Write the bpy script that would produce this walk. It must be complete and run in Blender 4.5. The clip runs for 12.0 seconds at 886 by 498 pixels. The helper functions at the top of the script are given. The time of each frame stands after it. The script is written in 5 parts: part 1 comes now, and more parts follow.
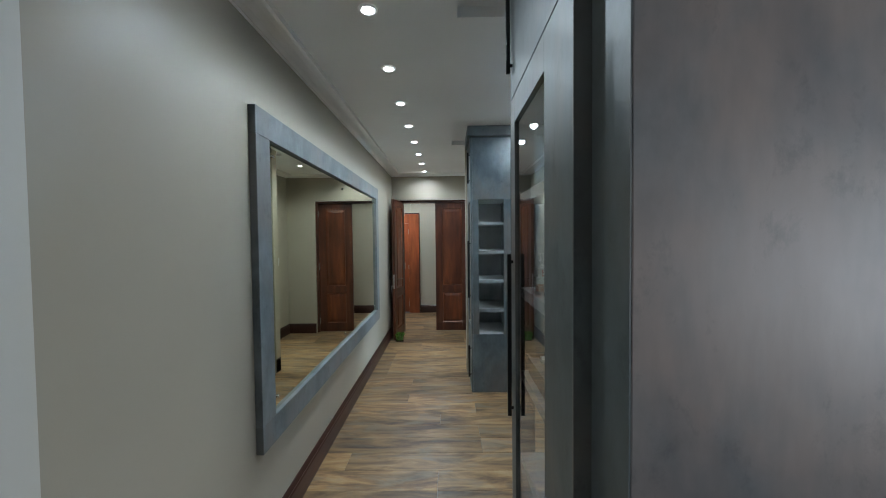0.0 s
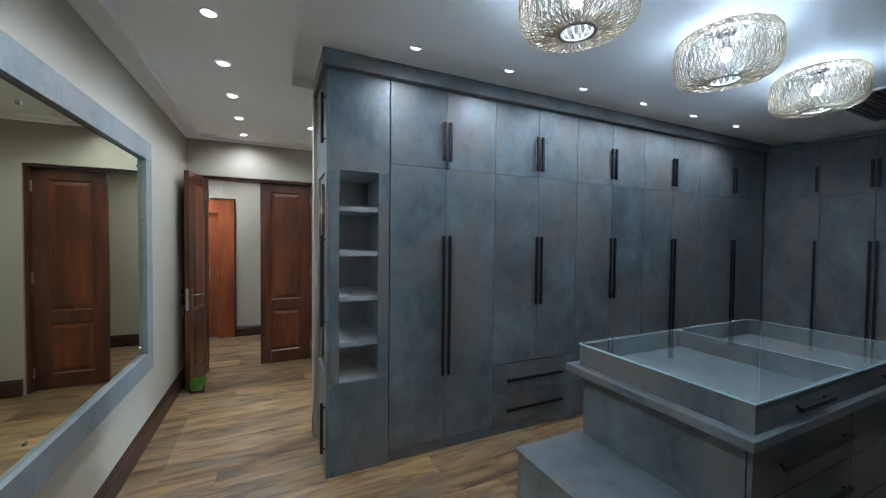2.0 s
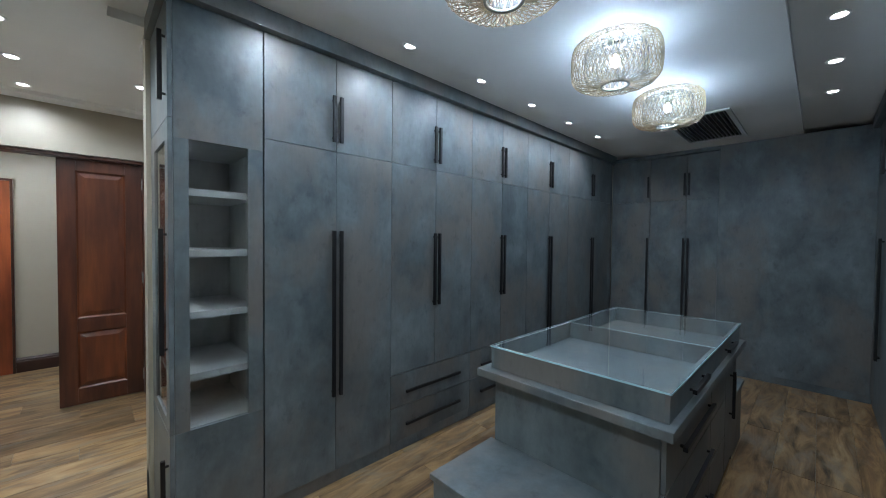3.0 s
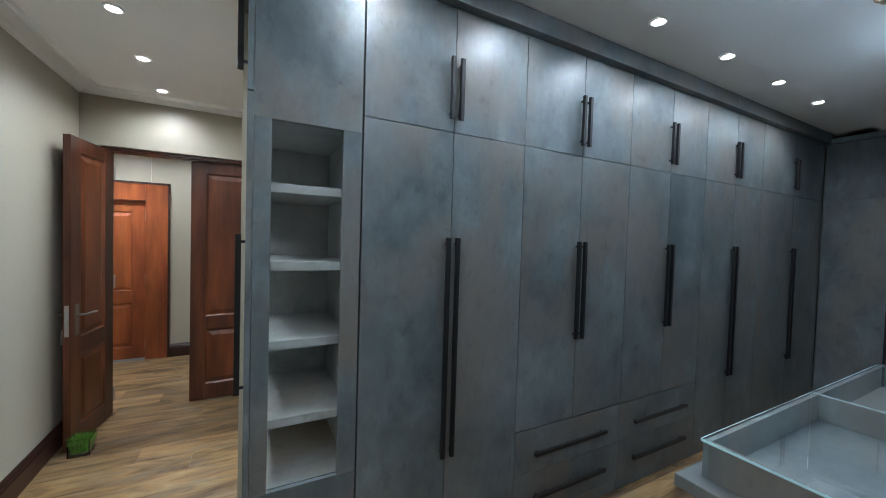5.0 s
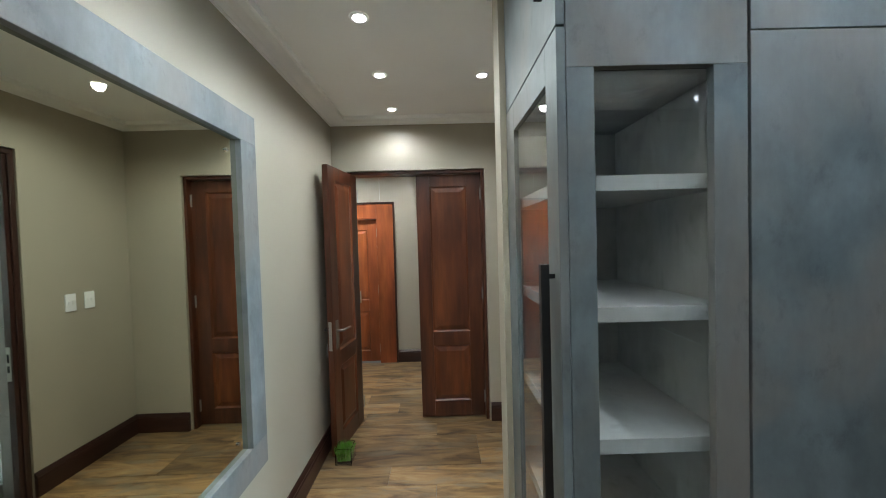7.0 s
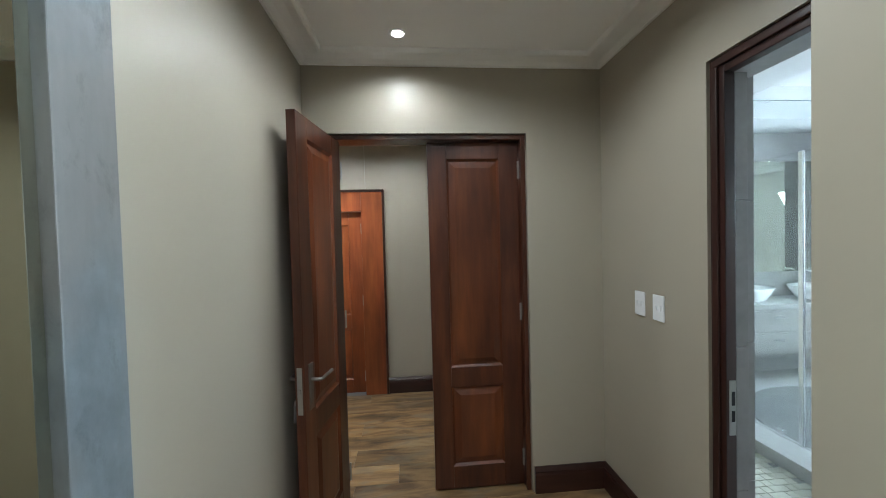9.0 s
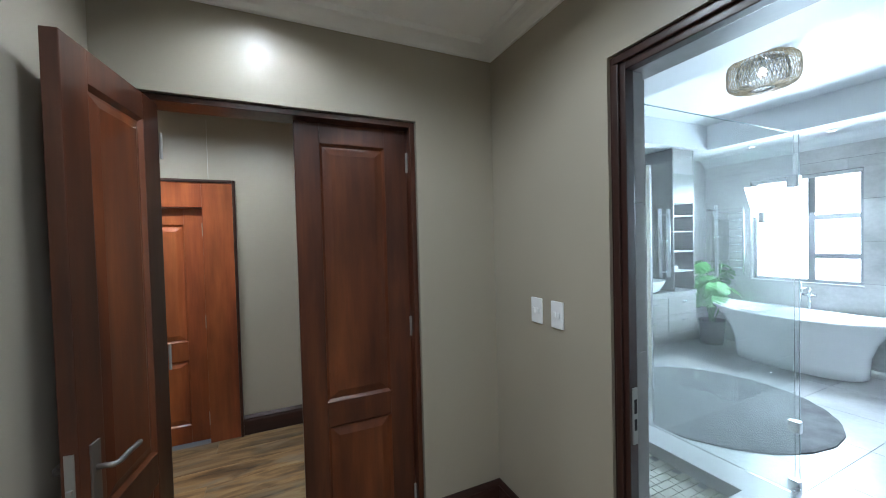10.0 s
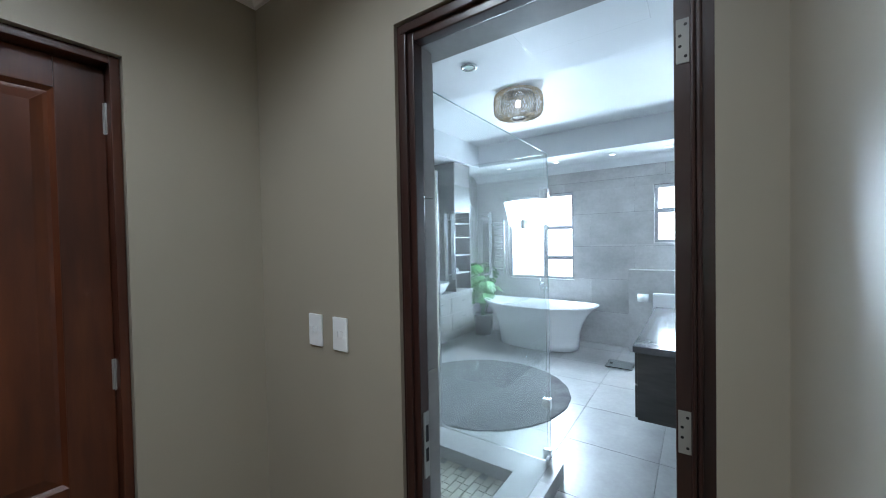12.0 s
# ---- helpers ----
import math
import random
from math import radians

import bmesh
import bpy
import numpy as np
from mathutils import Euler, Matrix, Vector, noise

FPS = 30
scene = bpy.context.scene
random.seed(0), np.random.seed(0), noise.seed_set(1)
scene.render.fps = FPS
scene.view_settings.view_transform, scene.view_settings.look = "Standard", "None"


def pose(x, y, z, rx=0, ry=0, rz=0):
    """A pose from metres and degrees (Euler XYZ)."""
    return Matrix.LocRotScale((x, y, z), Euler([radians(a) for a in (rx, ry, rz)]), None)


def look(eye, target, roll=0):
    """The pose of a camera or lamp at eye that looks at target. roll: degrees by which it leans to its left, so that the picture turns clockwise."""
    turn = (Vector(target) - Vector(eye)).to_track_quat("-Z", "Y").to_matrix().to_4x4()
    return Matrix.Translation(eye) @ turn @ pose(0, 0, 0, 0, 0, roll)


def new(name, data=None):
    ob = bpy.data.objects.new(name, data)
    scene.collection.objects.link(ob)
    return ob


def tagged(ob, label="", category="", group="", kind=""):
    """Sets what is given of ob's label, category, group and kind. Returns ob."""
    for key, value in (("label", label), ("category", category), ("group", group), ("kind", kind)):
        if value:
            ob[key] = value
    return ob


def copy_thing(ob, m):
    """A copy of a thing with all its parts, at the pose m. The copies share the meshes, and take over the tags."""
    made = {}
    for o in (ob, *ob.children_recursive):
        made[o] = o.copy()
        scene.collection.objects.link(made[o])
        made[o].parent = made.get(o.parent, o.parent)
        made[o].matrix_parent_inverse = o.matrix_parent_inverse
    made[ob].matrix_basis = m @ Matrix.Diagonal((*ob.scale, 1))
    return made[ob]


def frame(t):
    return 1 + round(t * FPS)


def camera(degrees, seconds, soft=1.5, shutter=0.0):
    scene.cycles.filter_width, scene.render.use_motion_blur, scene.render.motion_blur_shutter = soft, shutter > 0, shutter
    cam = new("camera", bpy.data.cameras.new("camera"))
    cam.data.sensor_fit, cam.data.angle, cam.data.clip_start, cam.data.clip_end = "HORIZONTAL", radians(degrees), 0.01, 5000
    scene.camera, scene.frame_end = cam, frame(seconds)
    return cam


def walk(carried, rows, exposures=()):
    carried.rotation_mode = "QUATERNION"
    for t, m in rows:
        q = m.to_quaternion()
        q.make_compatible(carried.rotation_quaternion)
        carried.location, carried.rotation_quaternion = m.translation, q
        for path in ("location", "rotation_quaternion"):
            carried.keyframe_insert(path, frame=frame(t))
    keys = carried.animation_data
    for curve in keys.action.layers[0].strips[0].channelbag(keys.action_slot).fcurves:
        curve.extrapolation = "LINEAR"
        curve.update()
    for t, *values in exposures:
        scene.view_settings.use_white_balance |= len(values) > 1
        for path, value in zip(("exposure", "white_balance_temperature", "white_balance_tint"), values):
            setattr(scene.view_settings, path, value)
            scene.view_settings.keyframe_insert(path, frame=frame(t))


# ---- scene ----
cam = camera(100.7, 12.0, 1.0)
PATH = [
    (0, (0.093, 0.113, 1.473), (0.067, 2.112, 1.413), -0.6),
    (0.5, (0.019, 0.422, 1.455), (0.117, 2.419, 1.402), -0.6),
    (0.8, (0.003, 0.644, 1.449), (0.182, 2.635, 1.396), -0.4),
    (1, (-0.001, 0.787, 1.446), (0.258, 2.77, 1.393), -0.3),
    (1.3, (0.007, 0.991, 1.442), (0.419, 2.947, 1.39), -0.1),
    (1.5, (0.01, 1.104, 1.44), (0.546, 3.03, 1.386), 0.2),
    (2, (0.03, 1.343, 1.425), (0.869, 3.158, 1.374), 0.6),
    (2.5, (0.038, 1.517, 1.413), (1.185, 3.155, 1.359), 0.5),
    (2.7, (0.04, 1.575, 1.409), (1.312, 3.117, 1.357), 0.5),
    (3.5, (0.12, 1.79, 1.409), (1.58, 3.155, 1.355), 0.8),
    (4.3, (0.227, 1.99, 1.42), (1.599, 3.444, 1.361), 1.1),
    (4.5, (0.261, 2.049, 1.427), (1.52, 3.602, 1.371), 1.3),
    (5, (0.315, 2.21, 1.448), (1.257, 3.973, 1.391), 1.7),
    (5.5, (0.296, 2.363, 1.467), (0.941, 4.255, 1.408), 1.5),
    (6, (0.224, 2.502, 1.486), (0.615, 4.462, 1.429), 1.0),
    (6.5, (0.132, 2.635, 1.497), (0.307, 4.627, 1.442), -0.2),
    (7, (0.07, 2.848, 1.501), (0.096, 4.847, 1.447), -1.6),
    (7.2, (0.067, 2.954, 1.504), (0.057, 4.953, 1.442), -1.5),
    (8, (-0.04, 3.355, 1.494), (-0.09, 5.354, 1.436), -1.3),
    (8.8, (-0.171, 3.721, 1.48), (-0.087, 5.718, 1.428), -1.2),
    (9, (-0.202, 3.787, 1.475), (-0.032, 5.779, 1.425), -1.5),
    (9.5, (-0.227, 3.967, 1.482), (0.239, 5.912, 1.432), -1.2),
    (10, (-0.192, 4.121, 1.474), (0.64, 5.939, 1.428), -1.5),
    (10.5, (-0.075, 4.225, 1.465), (1.145, 5.81, 1.422), -0.9),
    (11, (-0.012, 4.268, 1.457), (1.407, 5.676, 1.419), -0.8),
    (11.5, (0.032, 4.301, 1.454), (1.587, 5.558, 1.416), -1.0),
    (12, (0.067, 4.326, 1.455), (1.708, 5.468, 1.415), -1.1),
]
walk(cam, [(t, look(eye, target, roll)) for t, eye, target, roll in PATH], [(0, -0.02, 6150, 9), (1, -0.17, 6050, 9), (2, 0.05, 6150, 13), (4.5, 0.2, 6350, 12), (5.5, 0.18, 6550, 12), (7, 0.15, 6850, 11), (8.8, -0.05, 6700, 11), (9.5, -0.1, 6350, 12), (10, -0.1, 6250, 12), (11, -0.37, 6200, 13), (12, -0.48, 6250, 14)])


# ---- world and daylight ----
world = bpy.data.worlds.new("sky")
scene.world = world
world.use_nodes = True
wn = world.node_tree.nodes
sky = wn.new("ShaderNodeTexSky")
sky.sky_type, sky.sun_disc, sky.sun_elevation, sky.sun_rotation = "NISHITA", False, radians(48), radians(70)
world.node_tree.links.new(sky.outputs[0], wn["Background"].inputs[0])
wn["Background"].inputs[1].default_value = 0.15


def lamp(name, kind, m, energy, colour, size=0.1, **more):
    data = bpy.data.lights.new(name, kind)
    data.energy, data.color = energy, colour
    if kind == "AREA":
        data.shape, data.size, data.size_y = "RECTANGLE", size, more.get("size_y", size)
    elif kind == "SUN":
        data.angle = size
    else:
        data.shadow_soft_size = size
    if kind == "SPOT":
        data.spot_size, data.spot_blend = radians(more.get("cone", 120)), more.get("blend", 0.6)
    ob = new(name, data)
    ob.matrix_world = m
    return ob


WHITE = (0.8, 0.925, 1.0)
COOL = (0.64, 0.85, 1.0)
ROOM = (0.75, 0.885, 1.0)
CEIL, PLATE = 2.46, 2.507
lamp("sun", "SUN", look((20, 2, 22), (3, 6, 0)), 2.0, (1, 0.96, 0.9), radians(0.5))
lamp("window_daylight", "AREA", look((5.6, 6.3, 1.5), (0, 6.3, -1.6)), 330, COOL, 1.0, size_y=1.25)
lamp("window_daylight", "AREA", look((5.6, 4.45, 1.76), (0, 4.45, -1.2)), 115, COOL, 0.65, size_y=0.72)
lamp("window_daylight", "AREA", look((4.5, -2.96, 1.0), (3.2, 0.6, 0.7)), 125, (0.86, 0.93, 1.0), 1.4, size_y=1.9)
DOWN_Y = [1.72, 2.27, 2.82, 3.36, 3.9, 4.45, 5.0, 5.56]
# The last three, over the hall, are unseen fittings added to brighten it.
DOWNLIGHTS = [(-0.24, y, CEIL) for y in DOWN_Y] + [(0.76 + 0.632 * i, 3.305, PLATE) for i in range(6)] + [(0.76 + 0.632 * i, 1.62, PLATE) for i in range(6)] + [(0.356, 5.03, CEIL), (-0.3, 6.7, CEIL), (-0.9, 6.7, CEIL), (-1.5, 6.7, CEIL)]
for x, y, z in DOWNLIGHTS:
    lamp("downlight_glow", "SPOT", look((x, y, z - 0.012), (x, y, 0)), 48 if y > 6 else (23 if y > 3 else 12) if z == PLATE else 25, ROOM if z == PLATE else WHITE, 0.03, cone=160, blend=0.72)
PENDANTS = [(1.09, 2.43, CEIL), (2.06, 2.43, CEIL), (3.0, 2.43, CEIL)]
for x, y, z in PENDANTS:
    lamp("bulb_glow", "POINT", pose(x, y, z - 0.125), 13, (0.55, 0.78, 1.0), 0.006)
lamp("bulb_glow", "POINT", pose(3.22, 5.66, 2.69), 0.25, (0.8, 0.92, 1.0), 0.008)

# ---- materials ----


def material(name, rough=0.5, metal=0.0, colour=(0.8, 0.8, 0.8)):
    m = bpy.data.materials.new(name)
    m.use_nodes = True
    b = m.node_tree.nodes["Principled BSDF"]
    b.inputs["Base Color"].default_value = (*colour, 1)
    b.inputs["Roughness"].default_value, b.inputs["Metallic"].default_value = rough, metal
    return m


def nd(m, kind, **values):
    n = m.node_tree.nodes.new("ShaderNode" + kind)
    for key, value in values.items():
        n.inputs[key].default_value = value
    return n


def ln(m, a, b):
    m.node_tree.links.new(a, b)


def place(m, scale, turn=(0, 0, 0)):
    geo = nd(m, "NewGeometry")
    mp = nd(m, "Mapping", Scale=scale, Rotation=turn)
    ln(m, geo.outputs["Position"], mp.inputs["Vector"])
    return mp.outputs["Vector"]


def noise_of(m, scale, detail=4.0, size=1.0, rough=0.55):
    n = nd(m, "TexNoise", Scale=size, Detail=detail, Roughness=rough)
    ln(m, place(m, scale), n.inputs["Vector"])
    return n.outputs["Fac"]


def ramp(m, fac, stops):
    r = nd(m, "ValToRGB")
    e = r.color_ramp.elements
    while len(e) < len(stops):
        e.new(0.5)
    for el, (p, c) in zip(e, stops):
        el.position, el.color = p, (*c, 1)
    ln(m, fac, r.inputs["Fac"])
    return r.outputs["Color"]


def blend(m, a, b, fac, mode="MIX"):
    x = m.node_tree.nodes.new("ShaderNodeMix")
    x.data_type, x.blend_type = "RGBA", mode
    for sock, value in ((x.inputs[6], a), (x.inputs[7], b), (x.inputs[0], fac)):
        if hasattr(value, "is_output"):
            ln(m, value, sock)
        else:
            sock.default_value = value if isinstance(value, (int, float)) else (*value, 1)
    return x.outputs[2]


def bump(m, fac, strength, distance=0.002):
    b = nd(m, "Bump", Strength=strength, Distance=distance)
    ln(m, fac, b.inputs["Height"])
    ln(m, b.outputs[0], m.node_tree.nodes["Principled BSDF"].inputs["Normal"])


def colour_in(m, sock):
    ln(m, sock, m.node_tree.nodes["Principled BSDF"].inputs["Base Color"])


def rough_in(m, fac, lo, hi):
    r = nd(m, "MapRange", **{"To Min": lo, "To Max": hi})
    ln(m, fac, r.inputs["Value"])
    ln(m, r.outputs[0], m.node_tree.nodes["Principled BSDF"].inputs["Roughness"])


def laminate(name, dark, light, brown):
    """Grey cloudy concrete-look board with upright smears."""
    m = material(name, 0.42)
    geo, info = nd(m, "NewGeometry"), nd(m, "ObjectInfo")
    shift, off = nd(m, "VectorMath"), nd(m, "VectorMath")
    shift.operation, shift.inputs[1].default_value = "MULTIPLY", (23.0, 31.0, 17.0)
    ln(m, info.outputs["Random"], shift.inputs[0])
    ln(m, geo.outputs["Position"], off.inputs[0])
    ln(m, shift.outputs[0], off.inputs[1])

    def tex(scale, detail, rough=0.55, warp=0.0):
        """Noise that each board takes from a place of its own, as boards cut from different sheets."""
        mp, n = nd(m, "Mapping", Scale=scale), nd(m, "TexNoise", Scale=1.0, Detail=detail, Roughness=rough, Distortion=warp)
        ln(m, off.outputs[0], mp.inputs["Vector"])
        ln(m, mp.outputs[0], n.inputs["Vector"])
        return n.outputs["Fac"]

    cloud = tex((2.9, 2.9, 2.3), 6, 0.6, 0.3)
    smear = tex((8, 8, 5.6), 6, 0.64, 0.15)
    tint = tex((2.6, 2.6, 1.5), 4, 0.6, 0.3)
    fine = tex((60, 60, 14), 4)
    c = ramp(m, cloud, [(0.34, dark), (0.66, light)])
    c = blend(m, c, ramp(m, smear, [(0.36, (0.7, 0.7, 0.7)), (0.66, (1.18, 1.18, 1.18))]), 0.72, "MULTIPLY")
    c = blend(m, c, brown, ramp(m, tint, [(0.45, (0, 0, 0)), (0.62, (0.85, 0.85, 0.85))]))
    c = blend(m, c, ramp(m, fine, [(0.3, (0.9, 0.9, 0.9)), (0.7, (1.06, 1.06, 1.06))]), 0.6, "MULTIPLY")
    scuff = tex((15, 15, 10), 6, 0.72, 0.2)
    c = blend(m, c, ramp(m, scuff, [(0.28, (0.6, 0.61, 0.62)), (0.44, (1, 1, 1))]), 0.78, "MULTIPLY")
    colour_in(m, c)
    rough_in(m, smear, 0.34, 0.5)
    bump(m, fine, 0.12, 0.001)
    return m


BOARD = laminate("grey_board", (0.069, 0.087, 0.094), (0.148, 0.173, 0.179), (0.142, 0.128, 0.114))
# Shelf board; also lines the first cabinet, whose lit inside is painted paler.
BOARD_IN = laminate("grey_shelf_and_lit_inside_board", (0.17, 0.18, 0.18), (0.3, 0.31, 0.31), (0.25, 0.235, 0.22))
# The grey board again, paler and warmer: daylight on the entrance panel painted in.
DAYLIT_BOARD = laminate("daylit_grey_board", (0.1, 0.105, 0.112), (0.21, 0.212, 0.216), (0.26, 0.205, 0.183))
FRAME_BOARD = laminate("grey_mirror_frame_board", (0.1, 0.12, 0.132), (0.19, 0.215, 0.228), (0.18, 0.172, 0.165))
GAP = material("shadow_gap_black", 0.8, 0, (0.012, 0.012, 0.013))


def paint(name, colour, rough=0.6):
    m = material(name, rough)
    big, fine = noise_of(m, (0.7, 0.7, 0.7), 3), noise_of(m, (90, 90, 90), 3)
    k = [tuple(v * f for v in colour) for f in (0.93, 1.05)]
    colour_in(m, ramp(m, big, [(0.3, k[0]), (0.7, k[1])]))
    rough_in(m, big, rough - 0.06, rough + 0.06)
    bump(m, fine, 0.15, 0.001)
    return m


WALL = paint("khaki_wall_paint", (0.385, 0.343, 0.272), 0.42)
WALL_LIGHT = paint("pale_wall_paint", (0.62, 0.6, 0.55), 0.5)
CEILING = paint("white_ceiling_paint", (0.89, 0.88, 0.865), 0.7)
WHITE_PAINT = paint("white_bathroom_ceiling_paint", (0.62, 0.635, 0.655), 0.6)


def wood(name, dark, mid, light, grain, rough=0.3, random_tone=0.0, relief=0.18):
    m = material(name, rough)
    long = noise_of(m, grain, 5, 1.0, 0.6)
    fine = noise_of(m, tuple(g * 5 for g in grain), 4)
    patch = noise_of(m, tuple(g * 0.3 + 0.8 for g in grain), 3)
    c = ramp(m, long, [(0.28, dark), (0.52, mid), (0.78, light)])
    c = blend(m, c, ramp(m, fine, [(0.35, (0.85, 0.85, 0.85)), (0.62, (1.05, 1.05, 1.05))]), 0.5, "MULTIPLY")
    c = blend(m, c, ramp(m, patch, [(0.36, (0.6, 0.57, 0.55)), (0.66, (1.5, 1.4, 1.3))]), 0.85, "MULTIPLY")
    if random_tone:
        info = nd(m, "ObjectInfo")
        c = blend(m, c, ramp(m, info.outputs["Random"], [(0.0, (0.62, 0.6, 0.58)), (0.5, (1, 1, 1)), (1.0, (1.28, 1.24, 1.15))]), random_tone, "MULTIPLY")
    colour_in(m, c)
    rough_in(m, fine, rough - 0.05, rough + 0.12)
    bump(m, fine, relief, 0.001)
    return m


MAHOGANY = wood("mahogany_polish", (0.03, 0.01, 0.0065), (0.068, 0.021, 0.0105), (0.14, 0.045, 0.018), (9, 9, 0.9), 0.3, 0, 0.05)
PANEL_WOOD = wood("mahogany_panel_veneer", (0.04, 0.012, 0.007), (0.1, 0.028, 0.011), (0.2, 0.062, 0.02), (7, 7, 0.8), 0.3, 0, 0.05)
RED_WOOD = wood("red_mahogany_polish", (0.17, 0.04, 0.017), (0.3, 0.078, 0.027), (0.42, 0.125, 0.04), (9, 9, 0.9), 0.28, 0, 0.05)
JAMB_WOOD = wood("dark_jamb_wood", (0.028, 0.012, 0.01), (0.036, 0.015, 0.012), (0.045, 0.018, 0.014), (14, 14, 1.2), 0.28, 0, 0.02)
DARK_WOOD = wood("dark_skirting_wood", (0.026, 0.01, 0.008), (0.04, 0.015, 0.011), (0.055, 0.02, 0.014), (1.2, 1.2, 14), 0.3, 0, 0.02)


def plank_wood():
    """Brown rustic planks: each takes its own piece of the grain by its random number."""
    m = material("rustic_oak_plank", 0.4)
    geo, info, co = nd(m, "NewGeometry"), nd(m, "ObjectInfo"), nd(m, "CombineXYZ")
    off = nd(m, "VectorMath")
    shift = nd(m, "Math")
    shift.operation = "MULTIPLY"
    shift.inputs[1].default_value = 37.0
    ln(m, info.outputs["Random"], shift.inputs[0])
    for i in range(3):
        ln(m, shift.outputs[0], co.inputs[i])
    ln(m, geo.outputs["Position"], off.inputs[0])
    ln(m, co.outputs[0], off.inputs[1])

    def tex(scale, detail, rough=0.6):
        mp, n = nd(m, "Mapping", Scale=scale), nd(m, "TexNoise", Scale=1.0, Detail=detail, Roughness=rough, Distortion=0.7)
        ln(m, off.outputs[0], mp.inputs["Vector"])
        ln(m, mp.outputs[0], n.inputs["Vector"])
        return n.outputs["Fac"]

    flow, fine, worn = tex((2.2, 11, 1), 5, 0.62), tex((9, 90, 1), 4), tex((3.4, 9, 1), 3)
    c = ramp(m, flow, [(0.3, (0.048, 0.027, 0.015)), (0.43, (0.145, 0.08, 0.036)), (0.55, (0.275, 0.165, 0.073)), (0.72, (0.37, 0.265, 0.145))])
    c = blend(m, c, ramp(m, fine, [(0.35, (0.8, 0.79, 0.78)), (0.6, (1.06, 1.06, 1.06))]), 0.35, "MULTIPLY")
    c = blend(m, c, (0.19, 0.155, 0.115), ramp(m, worn, [(0.5, (0, 0, 0)), (0.68, (0.75, 0.75, 0.75))]))
    c = blend(m, c, ramp(m, info.outputs["Random"], [(0.0, (0.7, 0.69, 0.68)), (0.55, (1, 1, 1)), (1.0, (1.25, 1.2, 1.12))]), 1.0, "MULTIPLY")
    colour_in(m, c)
    rough_in(m, fine, 0.3, 0.5)
    bump(m, fine, 0.3, 0.0012)
    return m


PLANK = plank_wood()


def stone_tile(name, a, b, rough=0.4):
    m = material(name, rough)
    cloud, fine = noise_of(m, (1.6, 1.6, 2.6), 6, 1.0, 0.62), noise_of(m, (30, 30, 30), 4)
    info = nd(m, "ObjectInfo")
    c = ramp(m, cloud, [(0.32, a), (0.68, b)])
    c = blend(m, c, ramp(m, fine, [(0.3, (0.92, 0.92, 0.92)), (0.7, (1.05, 1.05, 1.05))]), 0.8, "MULTIPLY")
    c = blend(m, c, ramp(m, info.outputs["Random"], [(0, (0.9, 0.9, 0.9)), (1, (1.08, 1.08, 1.08))]), 1.0, "MULTIPLY")
    colour_in(m, c)
    rough_in(m, cloud, rough - 0.03, rough + 0.03)
    bump(m, fine, 0.1, 0.001)
    return m


TILE_WALL = stone_tile("grey_stone_wall_tile", (0.4, 0.395, 0.39), (0.6, 0.595, 0.59), 0.45)
TILE_FLOOR = stone_tile("grey_stone_floor_tile", (0.27, 0.265, 0.262), (0.4, 0.395, 0.39), 0.31)
TILE_DARK = stone_tile("taupe_reveal_tile", (0.2, 0.19, 0.185), (0.28, 0.265, 0.26), 0.35)
MOSAIC = stone_tile("sand_mosaic_stone", (0.26, 0.24, 0.19), (0.5, 0.48, 0.4), 0.5)
GROUT = material("grey_grout", 0.9, 0, (0.2, 0.2, 0.195))
CERAMIC = material("white_ceramic", 0.12, 0, (0.86, 0.87, 0.88))
PLASTIC = material("white_switch_plastic", 0.3, 0, (0.82, 0.83, 0.84))
BLACK = material("black_handle_metal", 0.42, 0.3, (0.012, 0.012, 0.013))
CHROME = material("brushed_chrome", 0.2, 1.0, (0.75, 0.76, 0.78))
DOOR_STEEL = material("dull_door_steel", 0.42, 0.8, (0.24, 0.22, 0.2))
HINGE = material("matte_hinge_steel", 0.5, 0.5, (0.36, 0.35, 0.33))
STEEL = material("satin_steel", 0.35, 1.0, (0.55, 0.56, 0.58))
MIRROR = material("mirror_silver", 0.015, 1.0, (0.76, 0.77, 0.64))
DARK_BOX = material("dark_leatherette", 0.5, 0, (0.02, 0.014, 0.012))
VANITY_DARK = wood("charcoal_vanity_board", (0.03, 0.03, 0.032), (0.05, 0.05, 0.053), (0.075, 0.075, 0.078), (2, 2, 12), 0.4)
STONE_TOP = stone_tile("dark_stone_top", (0.07, 0.075, 0.085), (0.13, 0.135, 0.15), 0.16)


def glass(name, tint=(0.97, 1.0, 0.99), ior=1.45, rough=0.0):
    m = material(name, rough, 0, tint)
    b = m.node_tree.nodes["Principled BSDF"]
    b.inputs["Transmission Weight"].default_value, b.inputs["IOR"].default_value = 1.0, ior
    return m


GLASS = glass("clear_glass")
EDGE_GLASS = glass("green_edge_glass", (0.95, 0.99, 0.98), 1.35)


